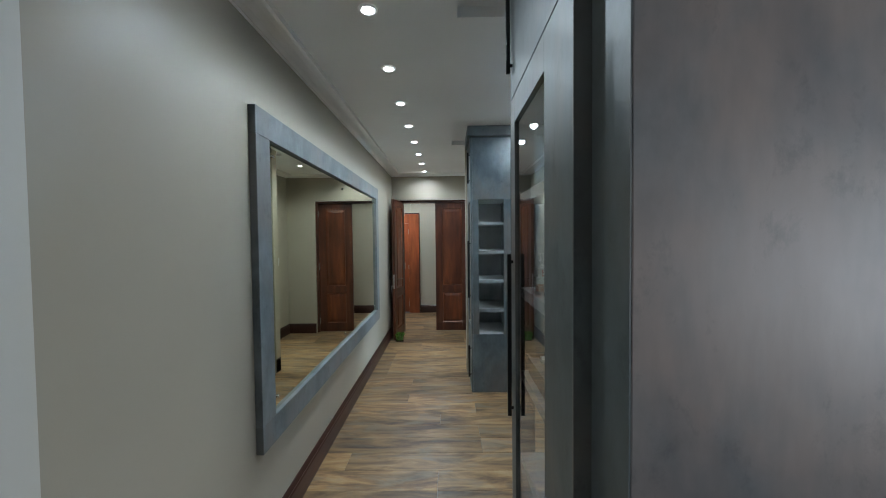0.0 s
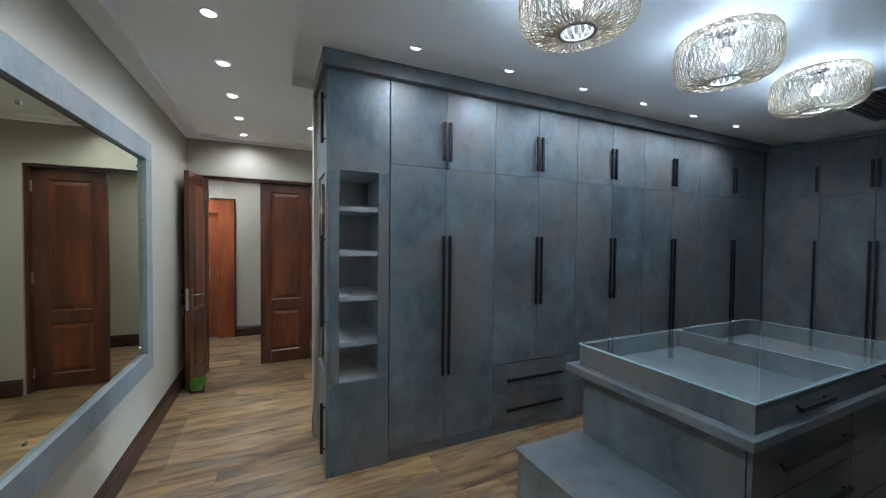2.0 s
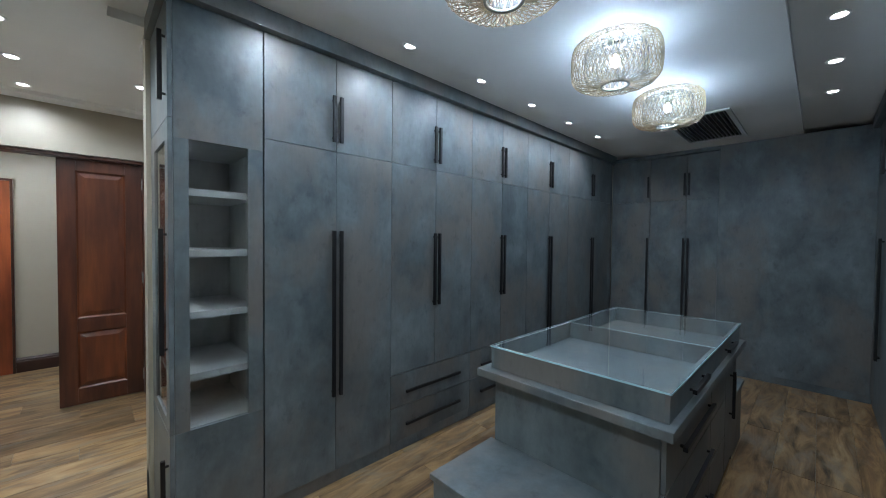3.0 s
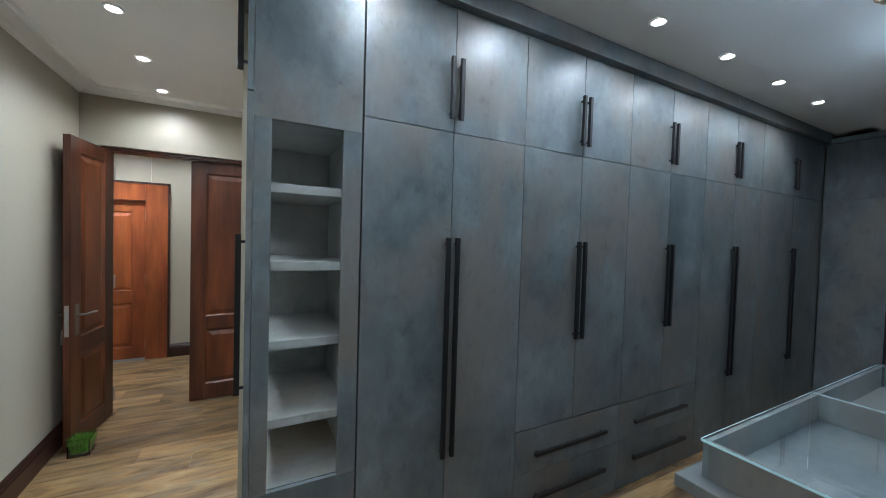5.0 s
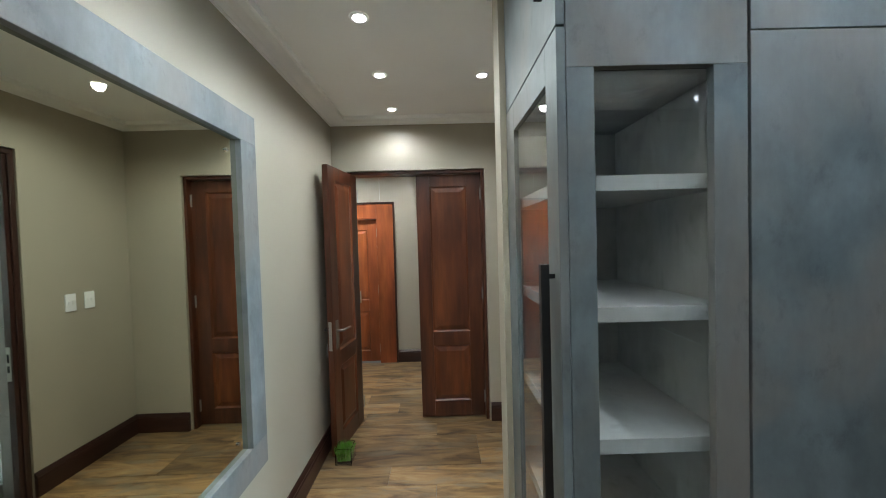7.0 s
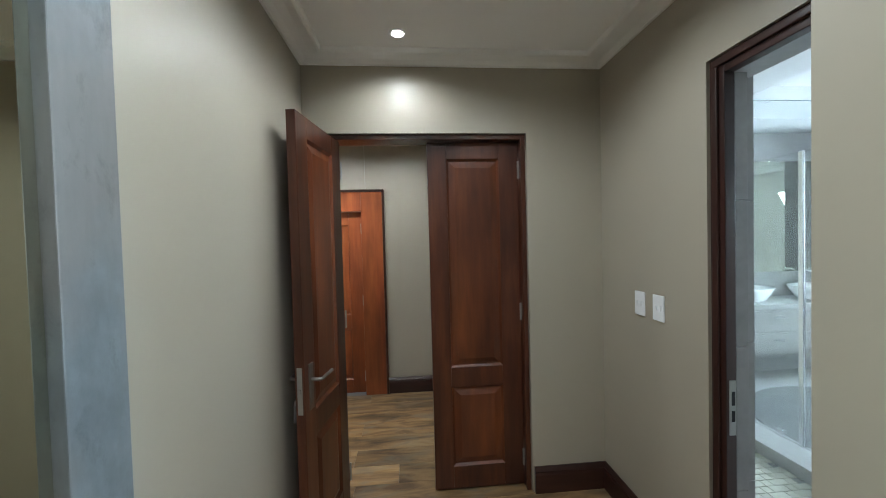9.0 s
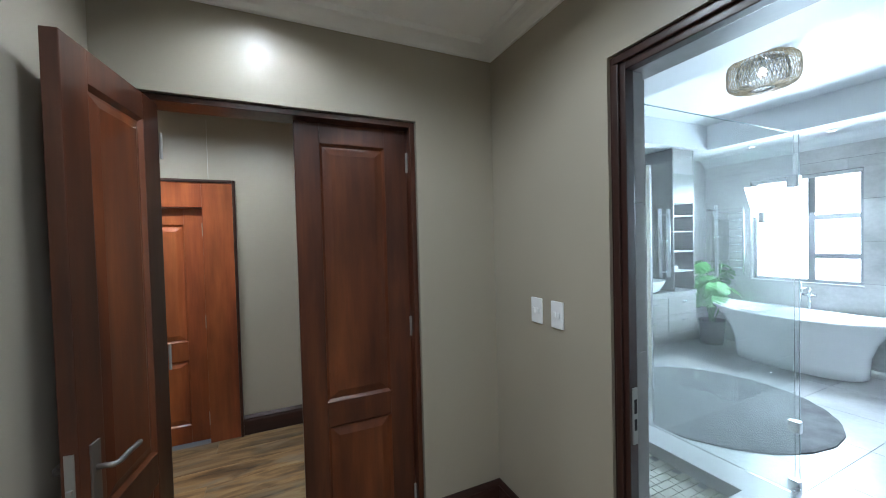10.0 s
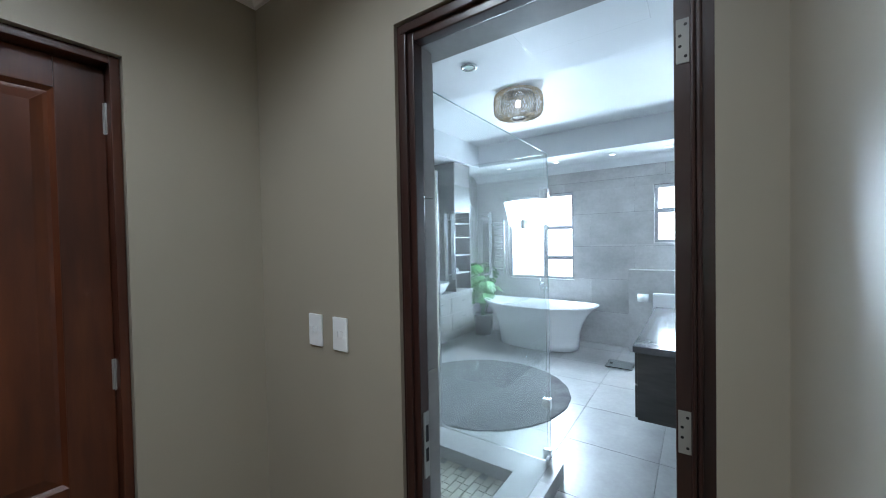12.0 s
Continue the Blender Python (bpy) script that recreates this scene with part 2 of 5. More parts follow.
def hazy_glass():
    """Shower glass with a thin, uneven pale haze mixed in for the daylight glare."""
    m = glass("hazy_shower_glass", (0.95, 0.99, 0.98), 1.35)
    t = m.node_tree
    b, o = t.nodes["Principled BSDF"], t.nodes["Material Output"]
    haze, mix = nd(m, "BsdfDiffuse", Color=(0.75, 0.8, 0.84, 1)), nd(m, "MixShader")
    r = nd(m, "MapRange", **{"From Min": 0.3, "From Max": 0.75, "To Min": 0.02, "To Max": 0.075})
    ln(m, noise_of(m, (3, 3, 2), 6, 1.0, 0.65), r.inputs["Value"])
    ln(m, r.outputs[0], mix.inputs[0])
    ln(m, b.outputs[0], mix.inputs[1])
    ln(m, haze.outputs[0], mix.inputs[2])
    ln(m, mix.outputs[0], o.inputs["Surface"])
    return m


SHOWER_GLASS = hazy_glass()
GROUND_EDGE = material("ground_glass_edge", 0.35, 0, (0.42, 0.62, 0.66))


def clear_shell(name, tint, gloss):
    """Thin bottle glass or still liquid: lets light straight through, with a glossy skin."""
    m = bpy.data.materials.new(name)
    m.use_nodes = True
    t = m.node_tree
    t.nodes.remove(t.nodes["Principled BSDF"])
    c, g, x = nd(m, "BsdfTransparent", Color=(*tint, 1)), nd(m, "BsdfAnisotropic", Roughness=0.05), nd(m, "MixShader")
    x.inputs[0].default_value = gloss
    ln(m, c.outputs[0], x.inputs[1])
    ln(m, g.outputs[0], x.inputs[2])
    ln(m, x.outputs[0], t.nodes["Material Output"].inputs["Surface"])
    return m


THIN_GLASS = clear_shell("thin_bottle_glass", (0.95, 0.97, 0.97), 0.09)
AMBER = clear_shell("amber_perfume", (0.82, 0.3, 0.05), 0.05)
YELLOW = clear_shell("yellow_perfume", (0.88, 0.8, 0.42), 0.05)
SMOKE = material("smoked_black_glass", 0.06, 0, (0.01, 0.013, 0.017))


def glow(name, colour, strength):
    m = material(name, 0.5)
    b = m.node_tree.nodes["Principled BSDF"]
    b.inputs["Emission Color"].default_value, b.inputs["Emission Strength"].default_value = (*colour, 1), strength
    return m


LED = glow("downlight_led", (0.95, 0.98, 1.0), 14)


def lit_bulb(name, colour, strength):
    """Clear glowing bulb glass, which lets the light of its filament out."""
    m = bpy.data.materials.new(name)
    m.use_nodes = True
    t = m.node_tree
    t.nodes.remove(t.nodes["Principled BSDF"])
    e, c, a = nd(m, "Emission", Color=(*colour, 1), Strength=strength), nd(m, "BsdfTransparent"), nd(m, "AddShader")
    ln(m, e.outputs[0], a.inputs[0])
    ln(m, c.outputs[0], a.inputs[1])
    ln(m, a.outputs[0], t.nodes["Material Output"].inputs["Surface"])
    return m


BULB = lit_bulb("bulb_glass_lit", (0.97, 0.99, 1.0), 6)
OUTSIDE = glow("bright_overcast_outside", (0.92, 0.97, 1.0), 7)
RATTAN = wood("pale_rattan", (0.32, 0.26, 0.17), (0.46, 0.38, 0.27), (0.6, 0.51, 0.38), (30, 30, 30), 0.5)
RATTAN_IN = material("dark_inner_wire", 0.5, 0.2, (0.2, 0.18, 0.15))


def leaf_mat(name, a, b):
    m = material(name, 0.4)
    colour_in(m, ramp(m, noise_of(m, (25, 25, 25), 3), [(0.3, a), (0.7, b)]))
    return m


LEAF = leaf_mat("green_leaf", (0.008, 0.08, 0.015), (0.05, 0.3, 0.03))
GRASS = leaf_mat("bright_grass", (0.04, 0.14, 0.01), (0.12, 0.34, 0.04))
SOIL = material("dark_soil", 0.9, 0, (0.03, 0.02, 0.014))


def rug_mat():
    m = material("grey_short_pile", 0.95)
    colour_in(m, ramp(m, noise_of(m, (5, 5, 5), 6), [(0.35, (0.08, 0.08, 0.082)), (0.7, (0.14, 0.14, 0.142))]))
    bump(m, noise_of(m, (300, 300, 300), 2), 0.6, 0.004)
    return m


RUG = rug_mat()

# ---- building helpers ----


def cuboid(bm, a, b, bevel=0.0):
    """Adds a box between the corners a and b; bevel rounds its edges."""
    lo, hi = [min(p) for p in zip(a, b)], [max(p) for p in zip(a, b)]
    vs = [bm.verts.new((x, y, z)) for x in (lo[0], hi[0]) for y in (lo[1], hi[1]) for z in (lo[2], hi[2])]
    fs = [bm.faces.new([vs[i] for i in q]) for q in ((0, 1, 3, 2), (4, 6, 7, 5), (0, 4, 5, 1), (2, 3, 7, 6), (0, 2, 6, 4), (1, 5, 7, 3))]
    if bevel:
        es = list({e for f in fs for e in f.edges})
        bmesh.ops.bevel(bm, geom=es, offset=bevel, segments=2, affect="EDGES", profile=0.6)
    return bm


def box(a, b, bevel=0.0):
    return cuboid(bmesh.new(), a, b, bevel)


def boxes(*items, bevel=0.0):
    bm = bmesh.new()
    for a, b in items:
        cuboid(bm, a, b, bevel)
    return bm


def tube(bm, points, radius, sides=8, closed=False):
    """A round bar along points."""
    pts = [Vector(p) for p in points]
    rings, up = [], Vector((0.13, 0.21, 0.97)).normalized()
    n = len(pts)
    for i, p in enumerate(pts):
        d = (pts[(i + 1) % n] - pts[i - 1]) if closed else (pts[min(i + 1, n - 1)] - pts[max(i - 1, 0)])
        u = d.cross(up)
        u = (u if u.length > 1e-6 else d.cross(Vector((1, 0, 0)))).normalized()
        v = d.cross(u).normalized()
        rings.append([bm.verts.new(p + radius * (math.cos(2 * math.pi * k / sides) * u + math.sin(2 * math.pi * k / sides) * v)) for k in range(sides)])
    for i in range(n if closed else n - 1):
        a, b = rings[i], rings[(i + 1) % n]
        for k in range(sides):
            bm.faces.new((a[k], a[(k + 1) % sides], b[(k + 1) % sides], b[k]))
    if not closed:
        bm.faces.new(rings[0][::-1])
        bm.faces.new(rings[-1])
    return bm


def lathe(bm, profile, centre=(0, 0, 0), sides=24, sx=1.0, sy=1.0):
    """Turns (radius, height) rows about an upright axis."""
    rings = []
    for r, z in profile:
        rings.append([bm.verts.new((centre[0] + sx * r * math.cos(2 * math.pi * k / sides), centre[1] + sy * r * math.sin(2 * math.pi * k / sides), centre[2] + z)) for k in range(sides)])
    for a, b in zip(rings, rings[1:]):
        for k in range(sides):
            bm.faces.new((a[k], a[(k + 1) % sides], b[(k + 1) % sides], b[k]))
    bm.faces.new(rings[0][::-1])
    bm.faces.new(rings[-1])
    return bm


def mesh_of(bm, name, mat, smooth=False):
    bmesh.ops.recalc_face_normals(bm, faces=bm.faces)
    me = bpy.data.meshes.new(name)
    bm.to_mesh(me)
    bm.free()
    if smooth:
        me.polygons.foreach_set("use_smooth", [True] * len(me.polygons))
    me.materials.append(mat)
    return me


def part(name, bm, mat, parent=None, label="", smooth=False):
    ob = new(name, mesh_of(bm, name, mat, smooth))
    if parent is not None:
        ob.parent = parent
    return tagged(ob, label) if label else ob


def setting(name, bm, mat, label, category, parent=None):
    return tagged(part(name, bm, mat, parent), label, category, kind="structure")


def thing(name, at, label, category, group=""):
    ob = new(name)
    ob.location = at
    ob.empty_display_size = 0.1
    return tagged(ob, label, category, group)

# ---- large structure ----
XW, YN, XB = -0.77, 5.83, 0.9      # west wall, door wall, bathroom door wall
setting("floor", box((-2.6, -3.1, -0.12), (5.6, 8.6, -0.012)), GROUT, "brown rustic wood plank floor running through the dressing room", "floor")
setting("ceiling", boxes(((-2.6, -3.1, CEIL), (0.145, 8.6, CEIL + 0.1)), ((0.145, 4.06, CEIL), (1.05, 8.6, CEIL + 0.1)), ((0.145, 1.79, CEIL), (5.6, 3.235, CEIL + 0.1))), CEILING, "white painted flat ceiling of the dressing room", "ceiling")
setting("ceiling_recess_1", box((0.146, 3.236, PLATE), (5.6, 4.095, PLATE + 0.1)), CEILING, "shallow recessed white ceiling strip above the wardrobes", "ceiling")
setting("ceiling_recess_2", box((0.146, -3.1, PLATE), (5.6, 1.789, PLATE + 0.1)), CEILING, "shallow recessed white ceiling strip above the display cabinet", "ceiling")
setting("wall_west", box((XW - 0.15, 0.83, -0.01), (XW, YN, CEIL)), WALL, "khaki painted wall behind the framed mirror", "wall")
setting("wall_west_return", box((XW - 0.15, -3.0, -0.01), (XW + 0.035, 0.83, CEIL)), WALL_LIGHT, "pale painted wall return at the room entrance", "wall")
setting("wall_north", boxes(((XW - 0.15, YN, -0.01), (-0.66, YN + 0.16, CEIL)), ((0.46, YN, -0.01), (XB + 0.24, YN + 0.16, CEIL)), ((-0.66, YN, 2.065), (0.46, YN + 0.16, CEIL))),
        WALL, "khaki painted wall with a double door opening", "wall")
setting("wall_bathroom_door", boxes(((XB, 4.2, -0.01), (1.06, 4.3, 2.83)), ((XB, 5.07, -0.01), (1.06, 7.5, 2.83)), ((XB, 4.3, 2.105), (1.06, 5.07, 2.83))),
        WALL, "khaki painted wall with the bathroom doorway", "wall")
setting("wall_partition", box((0.29, 4.09, -0.01), (5.45, 4.2, 2.83)), WALL, "khaki painted partition end beside the wardrobe", "wall")
setting("wall_east", box((5.5, -3.1, -0.01), (5.65, 4.2, PLATE)), WALL, "plain wall behind the far wardrobe", "wall")
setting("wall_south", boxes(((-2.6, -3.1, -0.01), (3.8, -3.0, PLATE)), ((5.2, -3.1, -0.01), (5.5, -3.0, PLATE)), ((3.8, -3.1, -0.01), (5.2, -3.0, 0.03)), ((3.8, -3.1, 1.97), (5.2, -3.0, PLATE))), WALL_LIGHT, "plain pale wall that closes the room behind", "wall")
# hall beyond the double door
setting("wall_hall", boxes(((-0.47, 7.36, -0.01), (1.2, 7.5, CEIL)), ((-2.6, 7.36, -0.01), (-1.65, 7.5, CEIL)), ((-1.65, 7.36, 1.95), (-0.47, 7.5, CEIL)), ((-2.7, 5.9, -0.01), (-2.6, 7.5, CEIL)),
                          ((-2.6, 5.83, -0.01), (-0.92, 5.99, CEIL))), WALL, "pale khaki painted hall wall beyond the double door", "wall")
setting("wall_hall_east", box((1.0, 5.99, -0.01), (1.13, 7.5, CEIL)), WALL, "khaki painted hall end wall", "wall")


def cornice(name, path, label):
    """Cove moulding along wall lines; path runs with the room on its left."""
    prof = [(0, -0.032), (0.013, -0.032), (0.016, -0.027), (0.04, -0.014), (0.08, -0.008), (0.118, -0.007), (0.12, -0.026), (0.127, -0.028), (0.139, -0.026), (0.142, 0), (0.0, 0)]
    bm = bmesh.new()
    rows = []
    for i, p in enumerate(path):
        p = Vector((*p, 0))
        dirs = [(Vector((*path[j + 1], 0)) - Vector((*path[j], 0))).normalized() for j in (i - 1, i) if 0 <= j < len(path) - 1]
        norms = [Vector((-d.y, d.x, 0)) for d in dirs]
        off = norms[0] if len(norms) == 1 else (norms[0] + norms[1]) / (1 + norms[0].dot(norms[1]))
        rows.append([bm.verts.new(p + off * a + Vector((0, 0, CEIL + b))) for a, b in prof])
    n = len(prof)
    for a, b in zip(rows, rows[1:]):
        for k in range(n):
            bm.faces.new((a[k], a[(k + 1) % n], b[(k + 1) % n], b[k]))
    bm.faces.new(rows[0])
    bm.faces.new(rows[-1][::-1])
    return setting(name, bm, CEILING, label, "cornice")


cornice("cornice", [(0.29, 4.2), (XB, 4.2), (XB, YN), (XW, YN), (XW, 0.83)], "white plaster cove cornice round the corridor ceiling")


def skirting(name, path, mat=DARK_WOOD):
    prof = [(0, 0), (0.02, 0), (0.02, 0.105), (0.016, 0.118), (0.018, 0.126), (0.011, 0.14), (0.006, 0.15), (0, 0.15)]
    bm = bmesh.new()
    rows = []
    for i, p in enumerate(path):
        p = Vector((*p, 0))
        dirs = [(Vector((*path[j + 1], 0)) - Vector((*path[j], 0))).normalized() for j in (i - 1, i) if 0 <= j < len(path) - 1]
        norms = [Vector((-d.y, d.x, 0)) for d in dirs]
        off = norms[0] if len(norms) == 1 else (norms[0] + norms[1]) / (1 + norms[0].dot(norms[1]))
        rows.append([bm.verts.new(p + off * a + Vector((0, 0, b))) for a, b in prof])
    n = len(prof)
    for a, b in zip(rows, rows[1:]):
        for k in range(n):
            bm.faces.new((a[k], a[(k + 1) % n], b[(k + 1) % n], b[k]))
    bm.faces.new(rows[0])
    bm.faces.new(rows[-1][::-1])
    return setting(name, bm, mat, "tall dark mahogany skirting board with a moulded top", "skirting board")


skirting("baseboard_1", [(XW, YN), (XW, 0.83)])
skirting("baseboard_2", [(XB, 5.07), (XB, YN), (0.47, YN)])
skirting("baseboard_3", [(0.29, 4.095), (0.29, 4.2), (XB, 4.2), (XB, 4.3)][::-1])
skirting("baseboard_4", [(0.99, 7.36), (-0.465, 7.36)])

# door frame of the double door
dd = setting("door_frame_1", boxes(((-0.658, YN + 0.02, 0), (-0.63, YN + 0.15, 2.063)), ((0.432, YN + 0.02, 0), (0.458, YN + 0.15, 2.063)), ((-0.63, YN + 0.02, 2.037), (0.432, YN + 0.15, 2.063)), bevel=0.003),
             MAHOGANY, "dark mahogany frame of the double door", "door frame")


def door_leaf(name, w, h, mat, label, panels, handle=False, hinge_side=1, seen=1):
    """Panelled leaf: x from its hinge edge, front towards -y. panels: (x0, x1, z0, z1)."""
    d = 0.04
    leaf = thing(name, (0, 0, 0), label, "door")
    xs = (panels[0][0], panels[0][1])
    zs = sorted(panels, key=lambda p: p[2])
    body = boxes(((0, 0, 0.0), (xs[0], d, h)), ((xs[1], 0, 0.0), (w, d, h)), bevel=0.003)
    part("stile", body, mat, leaf)
    levels = [0.0] + [v for p in zs for v in (p[2], p[3])] + [h]
    for a, b in zip(levels[::2], levels[1::2]):
        part("rail", box((xs[0], 0.001, a), (xs[1], d - 0.001, b), 0.002), mat, leaf)
    for x0, x1, z0, z1 in zs:
        bm = bmesh.new()
        for y0, y1, s in ((0.012, 0.002, -1), (d - 0.012, d - 0.002, 1)):
            ring = []
            for inset, y in ((0.0, y1), (0.012, y0 - s * 0.002), (0.022, y0), (0.05, y1 + 0.0)):
                ring.append([bm.verts.new((x, y, z)) for x, z in ((x0 + inset, z0 + inset), (x1 - inset, z0 + inset), (x1 - inset, z1 - inset), (x0 + inset, z1 - inset))])
            for a, b in zip(ring, ring[1:]):
                for k in range(4):
                    bm.faces.new((a[k], a[(k + 1) % 4], b[(k + 1) % 4], b[k]))
            bm.faces.new(ring[-1])
        part("panel", bm, PANEL_WOOD if mat is MAHOGANY else mat, leaf)
    for z in (0.16, h / 2 + 0.02, h - 0.16):
        bm = bmesh.new()
        tube(bm, [(-0.002, -0.006 if seen > 0 else d + 0.006, z - 0.05), (-0.002, -0.006 if seen > 0 else d + 0.006, z + 0.05)], 0.005)
        cuboid(bm, (0.001, -0.0015, z - 0.05), (0.007, 0.003, z + 0.05))
        part("hinge", bm, HINGE, leaf, "small satin steel hinge")
    return leaf


def lever_handle(leaf, x, z, side, toward):
    """Plate and lever on the face at side (-1 front, 1 back)."""
    y0 = 0.0 if side < 0 else 0.04
    s = side
    part("handle_plate", box((x - 0.02, y0, z - 0.1), (x + 0.02, y0 + s * 0.006, z + 0.1), 0.002), DOOR_STEEL, leaf, "dull steel lock plate")
    bm = bmesh.new()
    tube(bm, [(x, y0 + s * 0.004, z + 0.03), (x, y0 + s * 0.045, z + 0.03), (x + toward * 0.012, y0 + s * 0.052, z + 0.03), (x + toward * 0.06, y0 + s * 0.053, z + 0.032), (x + toward * 0.125, y0 + s * 0.05, z + 0.026)], 0.008, 10)
    part("lever", bm, DOOR_STEEL, leaf, "curved dull steel lever", True)


P2 = [(0.115, 0.42, 0.13, 0.6), (0.115, 0.42, 0.715, 1.925)]
right_leaf = door_leaf("door_leaf", 0.53, 2.02, MAHOGANY, "closed two-panel dark mahogany door leaf with steel hinges", P2)
right_leaf.matrix_basis = Matrix.Translation((0.43, YN + 0.07, 0.012)) @ Matrix.Diagonal((-1, 1, 1, 1))
left_leaf = door_leaf("door_leaf", 0.53, 2.02, MAHOGANY, "open two-panel mahogany door leaf with lever handle", P2, seen=-1)
lever_handle(left_leaf, 0.47, 0.84, 1, -1)
lever_handle(left_leaf, 0.47, 0.84, -1, -1)
bm = boxes(((0.529, 0.009, 0.74), (0.532, 0.031, 0.94)), bevel=0.0)
cuboid(bm, (0.532, 0.014, 0.83), (0.54, 0.026, 0.85))
part("lock_face", bm, STEEL, left_leaf, "satin steel lock face plate")
bm = bmesh.new()
tube(bm, [(0.47, -0.03, 0.77), (0.47, -0.034, 0.75), (0.472, -0.034, 0.7), (0.478, -0.032, 0.68)], 0.006, 6)
cuboid(bm, (0.462, -0.032, 0.755), (0.478, -0.004, 0.775))
part("key", bm, STEEL, left_leaf, "key in the lock")
left_leaf.matrix_basis = pose(-0.628, YN + 0.06, 0.012, 0, 0, -98.5)

# far hall door
FP = [(0.12, 0.6, 0.13, 0.62), (0.12, 0.6, 0.76, 1.63)]
far = door_leaf("hall_door", 0.72, 1.753, RED_WOOD, "closed red mahogany panelled door across the hall", FP)
far.matrix_basis = Matrix.Translation((-0.68, 7.39, 0.01)) @ Matrix.Diagonal((-1, 1, 1, 1))
setting("door_frame_2", boxes(((-0.675, 7.335, 0), (-0.475, 7.43, 1.95)), ((-1.62, 7.335, 0), (-1.42, 7.43, 1.95)), ((-1.42, 7.335, 1.765), (-0.675, 7.43, 1.95)), bevel=0.004), RED_WOOD,
        "broad red mahogany door surround in the hall", "door frame")
setting("trim_1", boxes(((-0.475, 7.325, 0), (-0.455, 7.365, 1.972)), ((-1.64, 7.325, 1.95), (-0.475, 7.365, 1.972)), bevel=0.003), DARK_WOOD, "dark moulded edge round the hall door", "trim")
setting("wall_hall_crack", box((-0.63, 7.356, 1.98), (-0.628, 7.361, 2.42)), WALL_LIGHT, "fine pale plaster seam above the hall door", "trim")

# bathroom door frame, tile reveal and steel fittings
bf = tagged(new("door_frame_3"), "dark moulded mahogany bathroom door frame with steel hinge leaves", "door frame", kind="structure")
for nm, a, b in (("jamb", (0.915, 5.008, 0), (0.955, 5.074, 2.104)), ("jamb", (0.915, 4.295, 0), (0.955, 4.364, 2.104)), ("head", (0.915, 4.364, 2.043), (0.955, 5.008, 2.109))):
    part(nm, box(a, b, 0.003), JAMB_WOOD, bf)
for y0, y1 in ((5.03, 5.056), (4.329, 4.337), (4.319, 4.328)):
    part("bead", box((0.904, y0, 0), (0.918, y1, 2.07), 0.004), JAMB_WOOD, bf)
part("bead", box((0.903, 4.33, 2.07), (0.918, 5.05, 2.096), 0.004), JAMB_WOOD, bf)
part("strike_plate", boxes(((0.926, 5.004, 0.74), (0.95, 5.009, 0.94)), bevel=0.001), HINGE, bf, "steel strike plate with slots")
part("strike_slot", boxes(((0.932, 5.0025, 0.79), (0.944, 5.006, 0.83)), ((0.932, 5.0025, 0.85), (0.944, 5.006, 0.9))), GAP, bf)
for z in (1.074, 1.829):
    h = part("hinge_leaf", box((0.9125, 4.3385, z - 0.042), (0.9165, 4.36, z + 0.042), 0.0008), HINGE, bf, "steel hinge leaf with four screw holes")
    bm = bmesh.new()
    for i in range(4):
        tube(bm, [(0.9127, 4.349 + (0.0045 if i in (1, 2) else -0.0045), z - 0.03 + 0.02 * i), (0.912, 4.349 + (0.0045 if i in (1, 2) else -0.0045), z - 0.03 + 0.02 * i)], 0.003, 8)
    part("screw", bm, BLACK, h)
part("reveal_tile", box((0.957, 4.302, 2.0445), (1.06, 5.0685, 2.103), 0.001), TILE_DARK, bf)
for i in range(4):
    z0 = 0.001 + 0.53 * i
    part("reveal_tile", box((0.957, 5.0095, z0), (1.004, 5.0685, min(z0 + 0.527, 2.043)), 0.001), TILE_DARK, bf)
    part("reveal_tile", box((0.957, 4.302, z0), (1.004, 4.3625, min(z0 + 0.527, 2.043)), 0.001), TILE_DARK, bf)
    part("reveal_tile", box((1.006, 5.056, z0), (1.075, 5.066, min(z0 + 0.527, 2.1)), 0.001), TILE_DARK, bf)
    part("reveal_tile", box((1.006, 4.304, z0), (1.075, 4.314, min(z0 + 0.527, 2.1)), 0.001), TILE_DARK, bf)
part("reveal_tile", box((1.002, 4.314, 2.094), (1.075, 5.056, 2.104), 0.001), TILE_DARK, bf)

# ---- dressing room: mirror ----
mirror = thing("wall_mirror", (XW, 3.11, 0.5), "large wall mirror in a broad grey board frame", "mirror")
MX, Y0, Y1, Z0, Z1, FW = XW + 0.035, 1.71, 4.515, 0.512, 2.063, 0.125


def local(ob, bm):
    bmesh.ops.translate(bm, verts=bm.verts, vec=-Vector(ob.location))
    return bm


for nm, a, b in (("frame_rail", (Y0, Z1 - FW), (Y1, Z1)), ("frame_rail", (Y0, Z0), (Y1, Z0 + FW)), ("frame_stile", (Y0, Z0 + FW), (Y0 + FW, Z1 - FW)), ("frame_stile", (Y1 - FW, Z0 + FW), (Y1, Z1 - FW))):
    part(nm, local(mirror, box((XW + 0.001, a[0], a[1]), (MX, b[0], b[1]), 0.0025)), FRAME_BOARD, mirror)
part("mirror_glass", local(mirror, box((XW + 0.002, Y0 + FW + 0.001, Z0 + FW + 0.001), (XW + 0.012, Y1 - FW - 0.001, Z1 - FW - 0.001))), MIRROR, mirror, "clean silvered mirror glass")
for y in (Y0 + FW + 0.07, 3.1, Y1 - FW - 0.07):
    for z in (Z0 + FW + 0.06, Z1 - FW - 0.06):
        bm = bmesh.new()
        tube(bm, [(XW + 0.0115, y, z), (XW + 0.019, y, z)], 0.008, 12)
        part("mirror_screw", local(mirror, bm), CHROME, mirror, "domed chrome mirror screw")


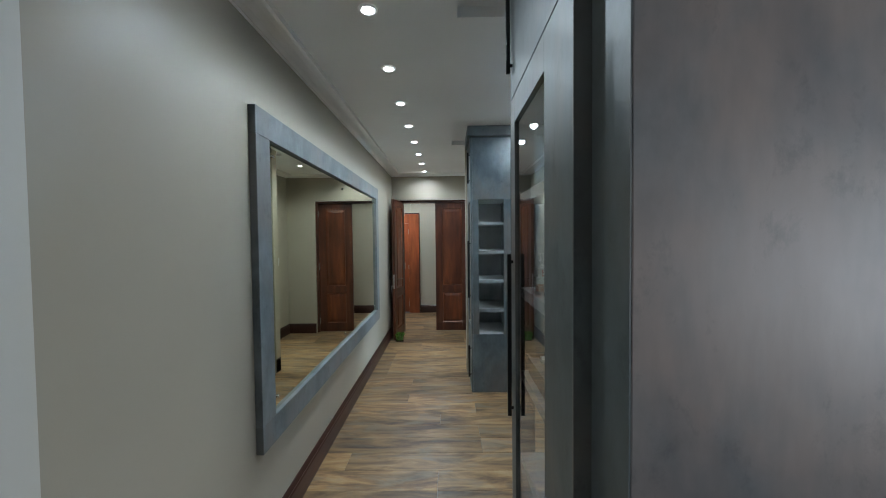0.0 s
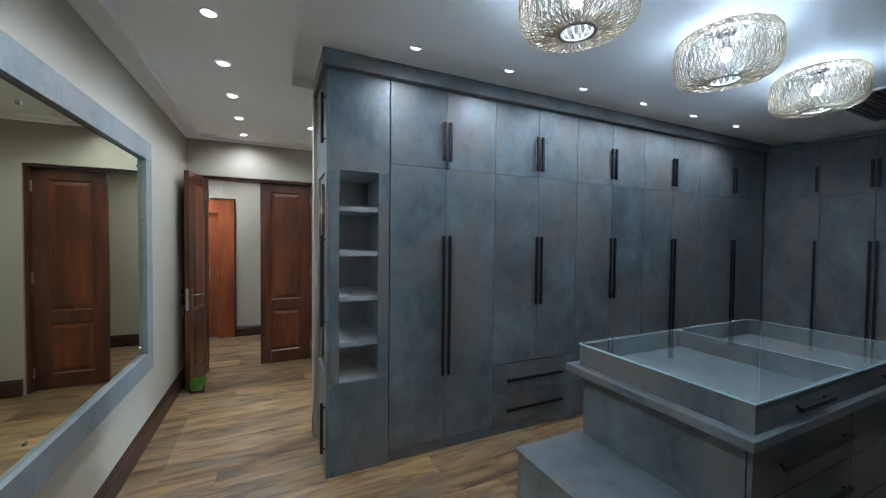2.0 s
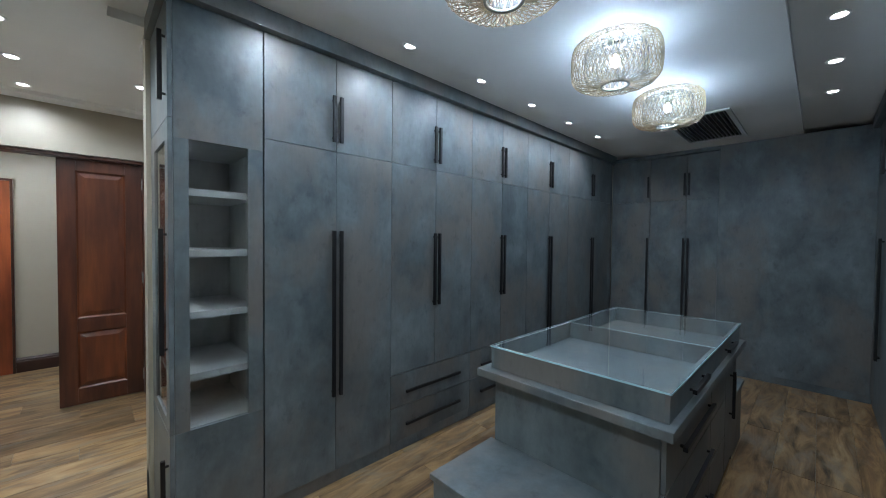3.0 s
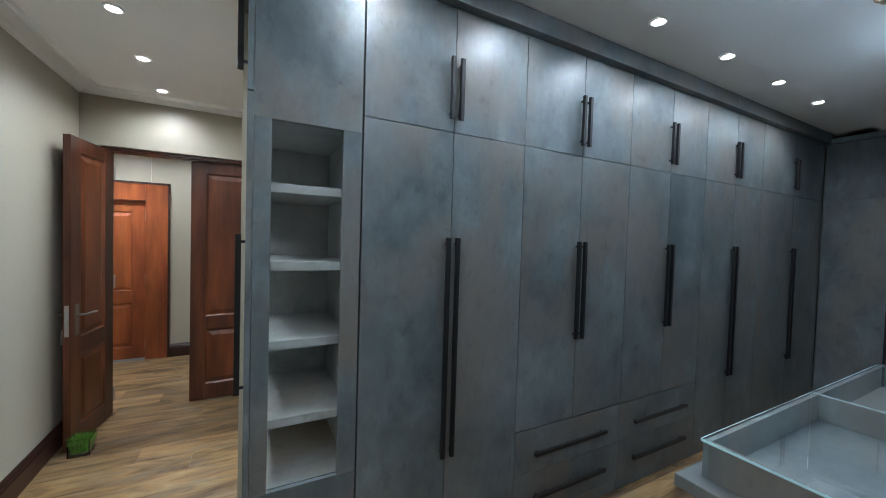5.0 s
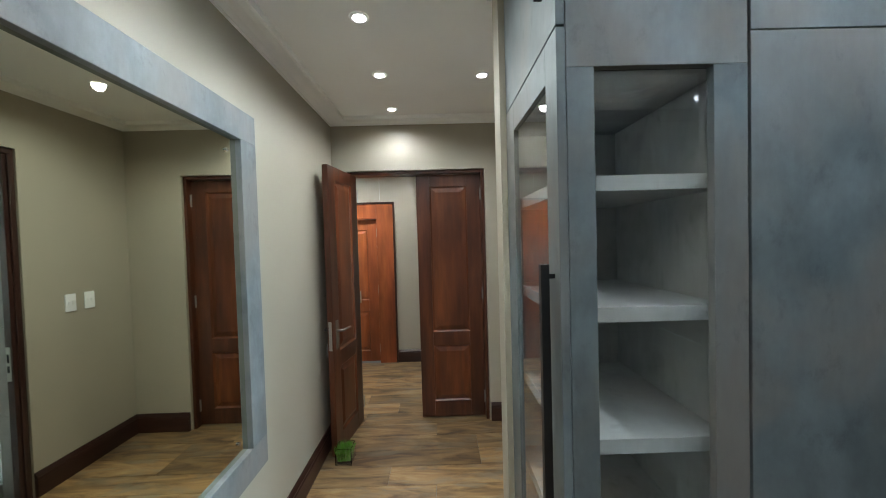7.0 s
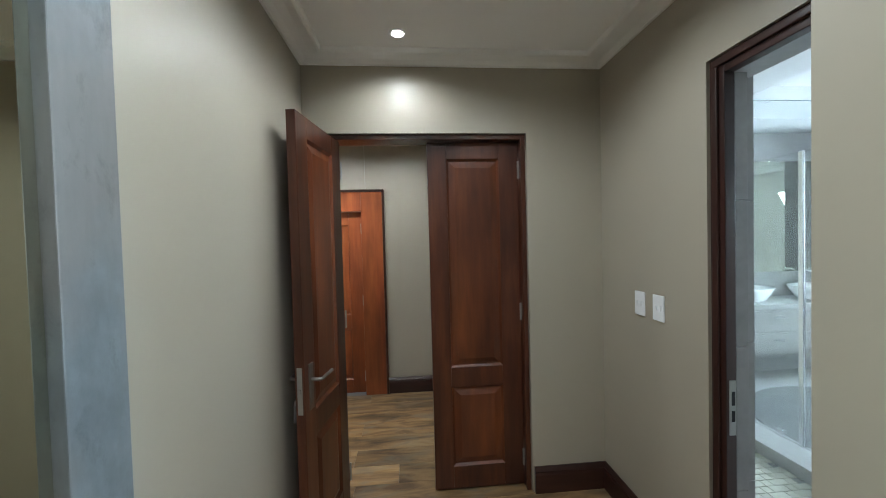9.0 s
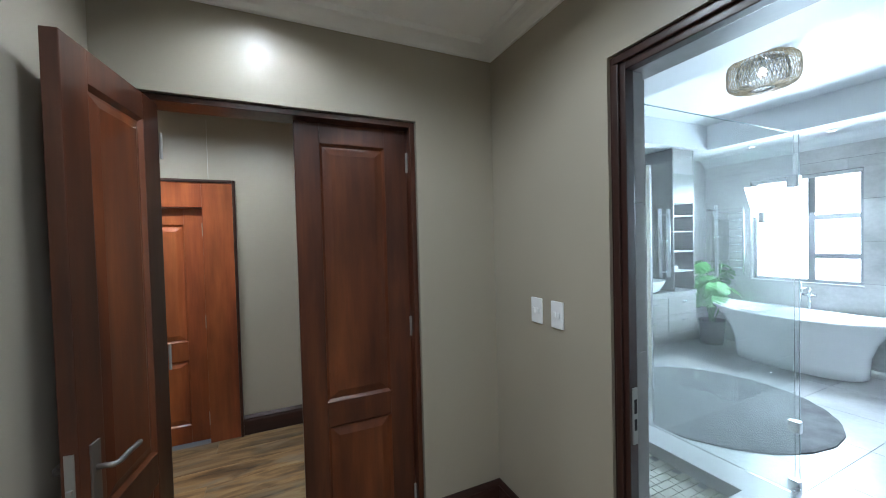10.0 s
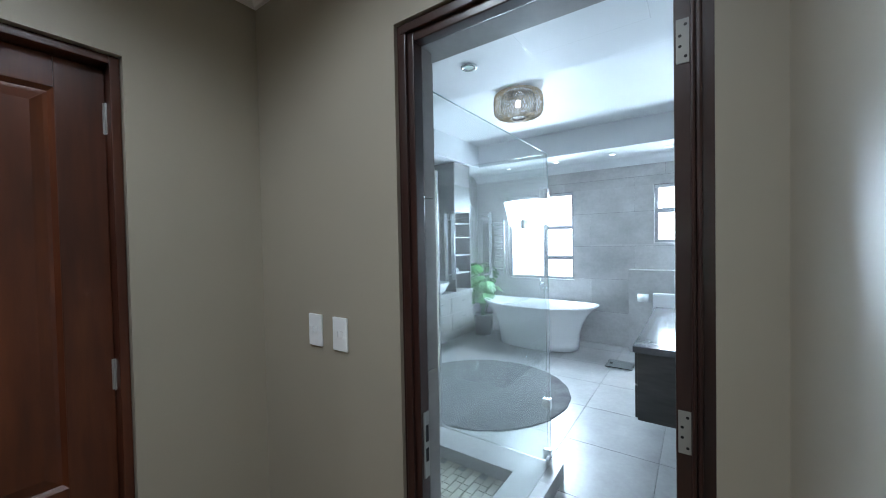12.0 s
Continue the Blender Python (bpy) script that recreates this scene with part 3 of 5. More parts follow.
# ---- wardrobes ----
def bar(x, z0, z1, s=-1, y=0.0):
    """Upright black handle standing off a front at y."""
    return boxes(((x - 0.009, y + s * 0.014, z0), (x + 0.009, y + s * 0.03, z1)), ((x - 0.005, y, z0 + 0.02), (x + 0.005, y + s * 0.015, z0 + 0.03)), ((x - 0.005, y, z1 - 0.03), (x + 0.005, y + s * 0.015, z1 - 0.02)), bevel=0.0015)


def flat_bar(x0, x1, z, s=-1, y=0.0):
    return boxes(((x0, y + s * 0.014, z - 0.009), (x1, y + s * 0.03, z + 0.009)), ((x0 + 0.02, y, z - 0.005), (x0 + 0.03, y + s * 0.015, z + 0.005)), ((x1 - 0.03, y, z - 0.005), (x1 - 0.02, y + s * 0.015, z + 0.005)), bevel=0.0015)


BAYS = [0.77, 0.772, 0.785, 0.8, 1.14]
EDGES = [0.693 + sum(BAYS[:k]) for k in range(6)]


def wardrobe_bay(drawers, label, group, w=0.77, pair=True, mirrored=False):
    """One wardrobe unit, its front in the plane y = 0, x from 0 to w, depth towards +y."""
    u = thing("wardrobe_unit", (0, 0, 0), label, "wardrobe", group)
    part("carcass", box((0.001, 0.022, 0.07), (w - 0.001, 0.5, 2.413)), GAP, u, "black shadow gap of the carcass")
    part("plinth", box((0.0, 0.012, 0.0), (w, 0.06, 0.072), 0.001), BOARD, u)
    g, low = 0.0011, (0.522 if drawers else 0.075)
    cols = ((0.0, w / 2, 0), (w / 2, w, 1)) if pair else ((0.0, w, 0),)
    for a, b, k in cols:
        for z0, z1, h0, h1, nm in ((low, 1.8945, 0.945 if drawers else 0.516, 1.452, "lower_door"), (1.895, 2.411, 1.943, 2.197, "upper_door")):
            d = part(nm, box((a + g, 0.0, z0 + g), (b - g, 0.02, z1 - g), 0.0012), BOARD, u)
            hx = b - 0.022 if (k == 0) != mirrored else a + 0.022
            part("handle", bar(hx, h0, h1), BLACK, d, "slim black bar handle")
    if drawers:
        for z0, z1, h in ((0.075, 0.297, 0.18), (0.3, 0.518, 0.398)):
            d = part("drawer", box((g, 0.0, z0), (w - g, 0.02, z1), 0.0012), BOARD, u)
            part("handle", flat_bar(0.115, w - 0.135, h), BLACK, d, "slim black horizontal bar handle")
    return u


YA = 3.57
YB = 1.317
TALL = "grey concrete-look wardrobe with full-height doors and black bar handles"
DRAWERS = "grey concrete-look wardrobe with two drawers below its doors"
for k, w in enumerate(BAYS):
    u = wardrobe_bay(k in (1, 2), DRAWERS if k in (1, 2) else TALL, "wardrobes along the wall", w)
    u.matrix_basis = pose(EDGES[k], YA, 0)
    copy_thing(u, pose(EDGES[k + 1], YB, 0, 0, 0, 180))     # the opposite row, past the display cabinet
filler = thing("wardrobe_filler", (EDGES[5], YA, 0), "narrow grey board closing the wardrobe corner", "wardrobe panel")
part("board", box((0.002, 0.0, 0.0), (5.005 - EDGES[5], 0.5, 2.41), 0.0015), BOARD, filler)

# far wardrobe, doors towards the room
FAR = [("single grey wardrobe door unit with a black handle", 3.565, 3.115, False), ("narrow grey wardrobe unit in the dark far corner", 3.115, 2.735, False), ("narrow grey wardrobe unit beside the tall panel", 2.735, 2.436, True)]
for lab, a, b, m in FAR:
    u = wardrobe_bay(False, lab, "wardrobes on the far wall", a - b, False, m)
    u.matrix_basis = pose(5.01, a, 0, 0, 0, -90)
tall_panel = thing("blank_wardrobe", (4.985, 1.92, 0), "plain tall grey wardrobe end without doors reaching the ceiling", "wardrobe")
part("board", box((0, -1.1, 0.072), (0.5, 0.512, 2.455), 0.002), BOARD, tall_panel)
part("plinth", box((0.008, -1.1, 0), (0.5, 0.512, 0.071), 0.001), BOARD, tall_panel)

setting("trim_crown_1", boxes(((0.285, 3.53, 2.413), (5.03, 3.6, PLATE - 0.002)), ((0.285, 3.6, 2.413), (0.33, 4.088, PLATE - 0.002)), bevel=0.002), BOARD, "dark grey board crown above the wardrobes", "trim")
setting("trim_crown_2", boxes(((0.285, 1.29, 2.413), (4.98, 1.36, PLATE - 0.002)), ((0.285, 0.71, 2.413), (0.33, 1.29, PLATE - 0.002)), bevel=0.002), BOARD, "dark grey board crown above the display cabinet", "trim")
setting("trim_crown_3", box((4.99, 2.435, 2.413), (5.06, 3.53, CEIL - 0.003), 0.002), BOARD, "dark grey board crown above the far wardrobe", "trim")

def display_unit(yf, s, depth, label, near_post, levels, x0=0.31, grip=0.03, grip_top=1.443, inner=BOARD_IN, post=0.074, w0=0.384):
    """Corner cabinet with a glazed front and a glazed side door; yf its front plane, s the way to its back."""
    u = thing("display_cabinet", (0.5, yf + s * depth / 2, 0), label, "display cabinet")

    def b(a, c, bevel=0.0015):
        return local(u, box((a[0], yf + s * a[1], a[2]), (c[0], yf + s * c[1], c[2]), bevel))

    x1, w1, zb, zt = 0.688, 0.62, 0.556, 1.83
    part("front_stile", b((x0 + 0.019, 0, zb), (w0, 0.02, zt)), BOARD, u)
    part("front_stile", b((w1, 0, zb), (x1, 0.02, zt)), BOARD, u)
    part("top_panel", b((x0 + 0.019, 0, zt), (x1, 0.02, 2.411)), BOARD, u)
    part("bottom_panel", b((x0 + 0.019, 0, 0.0), (x1, 0.02, zb)), BOARD, u)
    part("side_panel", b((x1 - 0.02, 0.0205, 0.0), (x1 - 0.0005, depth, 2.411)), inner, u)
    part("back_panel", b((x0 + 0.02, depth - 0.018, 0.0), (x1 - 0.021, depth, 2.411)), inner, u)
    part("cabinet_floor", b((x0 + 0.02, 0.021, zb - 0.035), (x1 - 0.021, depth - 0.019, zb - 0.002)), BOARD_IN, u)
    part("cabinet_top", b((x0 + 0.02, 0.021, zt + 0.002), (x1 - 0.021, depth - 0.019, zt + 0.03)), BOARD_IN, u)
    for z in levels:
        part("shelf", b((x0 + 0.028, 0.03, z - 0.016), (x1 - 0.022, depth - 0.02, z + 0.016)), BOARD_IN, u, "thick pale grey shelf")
    part("front_glass", b((w0 - 0.006, 0.021, zb - 0.001), (w1 + 0.006, 0.025, zt + 0.001), 0), GLASS, u, "clear glass front pane").visible_shadow = False
    d0, d1 = post, depth - near_post
    door = part("side_door", local(u, boxes(((x0, yf, zb), (x0 + 0.018, yf + s * d0, 1.908)), ((x0, yf + s * d1, zb), (x0 + 0.018, yf + s * depth, 1.908)),
                                            ((x0, yf + s * d0, 1.825), (x0 + 0.018, yf + s * d1, 1.908)), ((x0, yf + s * d0, zb), (x0 + 0.018, yf + s * d1, zb + 0.05)), bevel=0.0012)), BOARD, u)
    part("door_glass", b((x0 + 0.007, d0 - 0.004, zb + 0.045), (x0 + 0.011, d1 + 0.004, 1.83), 0), GLASS, door, "clear glass door pane").visible_shadow = False
    part("upper_door", b((x0, 0, 1.912), (x0 + 0.018, depth, 2.411)), BOARD, u)
    part("lower_door", b((x0, 0, 0.0), (x0 + 0.018, depth, zb - 0.004)), BOARD, u)
    for z0, z1 in ((0.9, grip_top), (1.985, 2.275), (0.14, 0.44)):
        bm = boxes(((x0 - grip, yf + s * 0.03, z0), (x0 - grip + 0.6 * grip, yf + s * (0.03 + 0.6 * grip), z1)), ((x0 - 0.5 * grip, yf + s * 0.031, z0 + 0.02), (x0, yf + s * 0.037, z0 + 0.03)),
                   ((x0 - 0.5 * grip, yf + s * 0.031, z1 - 0.03), (x0, yf + s * 0.037, z1 - 0.02)), bevel=0.0015)
        part("handle", local(u, bm), BLACK, u, "slim black bar handle")
    return u


SHELF_LOW, SHELF_HIGH = 1.03, 1.297
# side and back inside stay in the paler board, brightness painted in
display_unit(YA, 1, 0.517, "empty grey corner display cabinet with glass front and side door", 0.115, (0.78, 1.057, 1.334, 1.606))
display_unit(YB, -1, 0.61, "grey corner display cabinet with glass door holding perfume and watches", 0.2, (0.76, SHELF_LOW, SHELF_HIGH, 1.594), 0.301, 0.02, 1.42, BOARD, 0.067, 0.376)
strip = thing("end_board", (0.322, 0.701, 0), "narrow grey board closing the end of the display cabinet", "wardrobe panel")
part("board", box((-0.03, -0.004, 0), (0.0, 0.004, 2.47), 0.001), BOARD, strip)
blank = thing("tall_end_panel", (0.9, 0.642, 0), "tall smooth grey board panel at the entrance", "wardrobe panel")
# lit copy of the grey board; the edging keeps the plain one
part("board", box((-0.578, -0.07, 0), (4.0, 0.052, 2.47), 0.002), DAYLIT_BOARD, blank)
part("edge_band", box((-0.5805, -0.069, 0), (-0.5782, 0.051, 2.469)), BOARD, blank, "grey edging strip of the board")

# ---- island with glass display top ----
island = thing("island_cabinet", (2.26, 2.385, 0), "grey concrete-look dressing island with drawers and side overhang", "island")


def ib(a, b, bevel=0.0015):
    return local(island, box(a, b, bevel))


part("body", ib((1.5, 2.03, 0), (3.035, 2.755, 0.745), 0.003), BOARD, island)
part("slab", ib((1.43, 1.975, 0.745), (3.105, 2.815, 0.782), 0.003), BOARD, island)
for x0, x1 in ((1.505, 2.27), (2.272, 2.68)):
    for z0, z1 in ((0.08, 0.295), (0.3, 0.515), (0.52, 0.738)):
        d = part("drawer", ib((x0, 2.012, z0), (x1 - 0.003, 2.029, z1)), BOARD, island)
        if x0 < 2:
            part("handle", local(island, flat_bar(x0 + 0.16, x1 - 0.05, z1 - 0.11, -1, 2.012)), BLACK, d, "slim black horizontal bar handle")
d = part("door", ib((2.682, 2.012, 0.08), (3.032, 2.029, 0.738)), BOARD, island)
part("handle", local(island, bar(2.82, 0.36, 0.64, -1, 2.012)), BLACK, d, "black bar handle")
case = thing("glass_display_case", (2.265, 2.385, 0.782), "shallow jewellery display tray with a clear glass lid on the island", "display case")


def cb(a, b, bevel=0.0012):
    return local(case, box(a, b, bevel))


part("side", cb((1.485, 2.0, 0.783), (3.048, 2.016, 0.885)), BOARD, case)
part("side", cb((1.485, 2.754, 0.783), (3.048, 2.77, 0.885)), BOARD, case)
part("side", cb((1.485, 2.016, 0.783), (1.501, 2.754, 0.885)), BOARD, case)
part("side", cb((3.032, 2.016, 0.783), (3.048, 2.754, 0.885)), BOARD, case)
part("divider", cb((2.262, 2.016, 0.783), (2.276, 2.754, 0.884)), BOARD, case)
part("tray_floor", cb((1.502, 2.017, 0.783), (3.031, 2.753, 0.79)), BOARD, case, "grey lining of the tray")
for x0, x1 in ((1.482, 2.267), (2.269, 3.051)):
    part("glass_lid", cb((x0, 1.997, 0.886), (x1, 2.773, 0.893), 0.001), EDGE_GLASS, case, "clear glass lid with green edges").visible_shadow = False
    for a, b in (((x0, 1.9948, 0.886), (x1, 1.9968, 0.893)), ((x0, 2.7732, 0.886), (x1, 2.7752, 0.893))):
        part("lid_edge", cb(a, b, 0), GROUND_EDGE, case, "pale ground glass edge")
for x in (1.4798, 2.2672, 3.0512):
    part("lid_edge", cb((x, 1.997, 0.886), (x + 0.0016, 2.773, 0.893), 0), GROUND_EDGE, case, "pale ground glass edge")
for x0 in (1.73, 2.5):
    part("handle", local(case, flat_bar(x0, x0 + 0.26, 0.832, -1, 2.0)), BLACK, case, "short black bar handle")
for x0, x1, lab in ((1.083, 1.498, "low grey board bench against the island end"), (3.037, 3.44, "low grey board bench at the island's far end")):
    bench = thing("bench", (0.5 * (x0 + x1), 2.39, 0), lab, "bench", "benches at the island ends")
    part("base", local(bench, box((x0 + 0.01, 2.025, 0), (x1, 2.76, 0.405), 0.002)), BOARD, bench)
    part("seat", local(bench, box((x0, 2.01, 0.406), (x1, 2.775, 0.43), 0.003)), BOARD, bench)

# ---- lamps ----


def pendant_mesh():
    """Double woven drum lamp: top at 0, hanging down 0.33."""
    u = thing("ceiling_lamp", (0, 0, 0), "round woven rattan ceiling lamp with a lit bulb", "ceiling lamp", "rattan ceiling lamps")

    def shell(profile, strands, turn, radius, slack):
        bm = bmesh.new()
        for hand in (1, -1):
            for i in range(strands):
                pts = []
                n = 18
                for k in range(n + 1):
                    f = k / n * (len(profile) - 1)
                    j = min(int(f), len(profile) - 2)
                    q = f - j
                    r, z = [a + (b - a) * q for a, b in zip(profile[j], profile[j + 1])]
                    wob = slack * math.sin(5.1 * k + i * 2.3)
                    a = 2 * math.pi * i / strands + hand * turn * k / n + wob
                    pts.append(((r + hand * 0.0015) * math.cos(a), (r + hand * 0.0015) * math.sin(a), z + 0.003 * math.sin(i * 1.7 + k)))
                tube(bm, pts, radius, 4)
        return bm

    outer = [(0.155, -0.035), (0.2, -0.037), (0.238, -0.05), (0.255, -0.08), (0.26, -0.13), (0.26, -0.19), (0.255, -0.24), (0.238, -0.272), (0.2, -0.288), (0.13, -0.295), (0.075, -0.3)]
    part("outer_shade", shell(outer, 50, 0.85, 0.0026, 0.003), RATTAN, u, "loosely woven pale rattan shade")["kind"] = "stuff"
    inner = [(0.06, -0.045), (0.11, -0.05), (0.165, -0.062), (0.178, -0.1), (0.182, -0.15), (0.182, -0.2), (0.176, -0.245), (0.15, -0.268), (0.1, -0.28), (0.075, -0.285)]
    part("inner_shade", shell(inner, 34, 0.75, 0.002, 0.003), RATTAN_IN, u, "darker inner woven shade")["kind"] = "stuff"
    bm = bmesh.new()
    tube(bm, [(0.078 * math.cos(a), 0.078 * math.sin(a), -0.298) for a in np.linspace(0, 2 * math.pi, 28, endpoint=False)], 0.008, 8, True)
    part("bottom_ring", bm, RATTAN_IN, u, "dark round ring at the bottom", True)
    bm = bmesh.new()
    tube(bm, [(0.155 * math.cos(a), 0.155 * math.sin(a), -0.034) for a in np.linspace(0, 2 * math.pi, 32, endpoint=False)], 0.004, 6, True)
    part("top_ring", bm, RATTAN, u)
    part("ceiling_rose", lathe(bmesh.new(), [(0.055, -0.0205), (0.055, -0.026), (0.048, -0.032), (0.02, -0.034)]), CHROME, u, "chrome ceiling rose", True)
    part("socket", lathe(bmesh.new(), [(0.018, -0.034), (0.02, -0.05), (0.02, -0.1), (0.017, -0.115)], sides=16), CHROME, u, "chrome lamp socket", True)
    part("bulb", lathe(bmesh.new(), [(0.013, -0.115), (0.017, -0.125), (0.027, -0.142), (0.0305, -0.158), (0.028, -0.172), (0.019, -0.18), (0.005, -0.182)], sides=20), BULB, u, "lit globe bulb", True)
    return u


first = pendant_mesh()
first.matrix_basis = pose(PENDANTS[0][0], PENDANTS[0][1], CEIL + 0.017) @ Matrix.Scale(0.84, 4)
for i, p in enumerate(PENDANTS[1:]):
    copy_thing(first, pose(p[0], p[1], CEIL + 0.017, 0, 0, 25 + 40 * i))
copy_thing(first, pose(3.22, 5.66, 2.815, 0, 0, 70))


def downlight():
    u = thing("downlight", (0, 0, 0), "small round recessed ceiling downlight switched on", "downlight", "recessed downlights")
    bm = bmesh.new()
    lathe(bm, [(0.042, 0.004), (0.042, -0.003), (0.039, -0.006), (0.032, -0.0065), (0.03, -0.004), (0.03, 0.004)], sides=28)
    part("bezel", bm, PLASTIC, u, "white bezel ring", True)
    part("lens", lathe(bmesh.new(), [(0.025, 0.002), (0.025, -0.0062), (0.022, -0.0068)], sides=24), LED, u, "lit lens")
    return u


dl = downlight()
dl.matrix_basis = pose(*DOWNLIGHTS[0])
# includes the three added hall fittings
for p in DOWNLIGHTS[1:]:
    copy_thing(dl, pose(*p))

vent = thing("ceiling_vent", (4.15, 2.42, CEIL), "white framed ceiling air grille with dark slats", "air vent")
for a, b in (((-0.5, -0.25), (0.5, -0.215)), ((-0.5, 0.215), (0.5, 0.25)), ((-0.5, -0.215), (-0.465, 0.215)), ((0.465, -0.215), (0.5, 0.215))):
    part("frame", box((*a, -0.014), (*b, -0.0005), 0.002), PLASTIC, vent)
part("backing", box((-0.464, -0.214, -0.003), (0.464, 0.214, -0.001)), GAP, vent, "dark duct behind the slats")
for i in range(14):
    y = -0.2 + 0.0308 * i
    part("slat", boxes(((-0.463, y - 0.002, -0.014), (0.463, y + 0.003, -0.003))), STEEL, vent)

# ---- corridor details ----


def switch_plate(y):
    u = thing("light_switch", (XB, y, 1.143), "white double rocker light switch plate", "light switch", "light switches")
    part("plate", box((-0.009, -0.036, -0.058), (-0.0005, 0.036, 0.058), 0.003), PLASTIC, u)
    for k in (-1, 1):
        part("rocker", box((-0.014, k * 0.013 - 0.007, -0.012), (-0.0085, k * 0.013 + 0.007, 0.012), 0.0015), PLASTIC, u)
    return u


switch_plate(5.475)
switch_plate(5.34)

pot = thing("grass_pot", (-0.605, 5.335, 0), "small clear glass cube vase with bright green grass on the floor", "plant pot")
bm = boxes(((-0.055, -0.055, 0), (0.055, 0.055, 0.006)), ((-0.055, -0.055, 0.006), (-0.05, 0.055, 0.11)), ((0.05, -0.055, 0.006), (0.055, 0.055, 0.11)), ((-0.05, -0.055, 0.006), (0.05, -0.05, 0.11)), ((-0.05, 0.05, 0.006), (0.05, 0.055, 0.11)))
part("vase", bm, GLASS, pot, "clear square glass vase").visible_shadow = False
part("soil", box((-0.046, -0.046, 0.007), (0.046, 0.046, 0.02), 0.004), SOIL, pot, "dark soil")
bm = bmesh.new()
rnd = random.Random(5)
for i in range(420):
    x, y = rnd.uniform(-0.042, 0.042), rnd.uniform(-0.042, 0.042)
    a, h = rnd.uniform(0, 6.3), rnd.uniform(0.075, 0.115)
    lx, ly = x * 0.35 + rnd.uniform(-0.02, 0.02), y * 0.35 + rnd.uniform(-0.02, 0.02)
    c, s_ = 0.0028 * math.cos(a), 0.0028 * math.sin(a)
    v = [bm.verts.new(p) for p in ((x - c, y - s_, 0.02), (x + c, y + s_, 0.02), (x + lx * 0.4 + c, y + ly * 0.4 + s_, 0.02 + h * 0.6), (x + lx, y + ly, 0.02 + h), (x + lx * 0.4 - c, y + ly * 0.4 - s_, 0.02 + h * 0.6))]
    bm.faces.new(v)
part("grass", bm, GRASS, pot, "short bright green grass tuft")

# ---- bathroom shell ----
BX, BY0, BY1 = 5.45, 4.2, 7.35
setting("floor_bathroom", box((1.0, 4.19, -0.1), (5.6, 7.5, -0.008)), GROUT, "grey stone tiled bathroom floor", "floor")
setting("wall_bathroom_window", boxes(((BX, 4.1, -0.01), (BX + 0.15, 7.5, 0.87)), ((BX, 4.1, 2.13), (BX + 0.15, 7.5, 2.83)), ((BX, 6.8, 0.87), (BX + 0.15, 7.5, 2.13)), ((BX, 4.785, 0.87), (BX + 0.15, 5.79, 2.13)),
                                     ((BX, 4.1, 0.87), (BX + 0.15, 4.785, 1.39))), GROUT, "bathroom wall with two windows in grey stone tiles", "wall")
setting("wall_bathroom_back", box((1.06, BY1, -0.01), (5.6, BY1 + 0.15, 2.83)), TILE_FLOOR, "grey stone tiled bathroom back wall", "wall")
setting("wall_bathroom_side", box((1.06, 4.2005, -0.01), (5.45, 4.206, 2.83)), TILE_WALL, "grey stone tiled bathroom side wall", "wall")
setting("wall_shower", box((1.0605, 5.068, -0.01), (1.07, 7.35, 2.83)), TILE_DARK, "taupe tiled shower wall", "wall")
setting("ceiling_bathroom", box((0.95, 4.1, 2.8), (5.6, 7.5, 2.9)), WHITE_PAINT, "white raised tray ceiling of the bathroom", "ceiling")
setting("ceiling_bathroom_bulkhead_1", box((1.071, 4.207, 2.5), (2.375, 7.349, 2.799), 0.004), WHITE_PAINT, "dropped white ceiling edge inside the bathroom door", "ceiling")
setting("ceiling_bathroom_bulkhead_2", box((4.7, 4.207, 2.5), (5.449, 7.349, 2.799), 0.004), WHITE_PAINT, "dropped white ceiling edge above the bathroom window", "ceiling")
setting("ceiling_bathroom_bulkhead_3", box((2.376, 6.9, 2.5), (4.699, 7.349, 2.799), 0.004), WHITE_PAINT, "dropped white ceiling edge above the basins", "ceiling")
bm = bmesh.new()
rows = [[bm.verts.new((BX - a, y, 2.5 + b)) for a, b in ((0, -0.1), (0.02, -0.1), (0.06, -0.05), (0.11, -0.02), (0.13, 0), (0, 0))] for y in (4.21, 7.348)]
for k in range(6):
    bm.faces.new((rows[0][k], rows[0][(k + 1) % 6], rows[1][(k + 1) % 6], rows[1][k]))
bm.faces.new(rows[0]); bm.faces.new(rows[1][::-1])
setting("cornice_bathroom", bm, WHITE_PAINT, "white plaster cove cornice above the window wall", "cornice")
hatch = thing("ceiling_hatch", (1.85, 4.8, 2.5), "flush white ceiling access hatch with a thin seam", "ceiling hatch")
part("panel", box((-0.24, -0.29, -0.003), (0.235, 0.295, -0.0005), 0.001), WHITE_PAINT, hatch)
part("seam", boxes(((-0.245, -0.295, -0.0015), (0.24, 0.3, -0.0002))), STEEL, hatch)


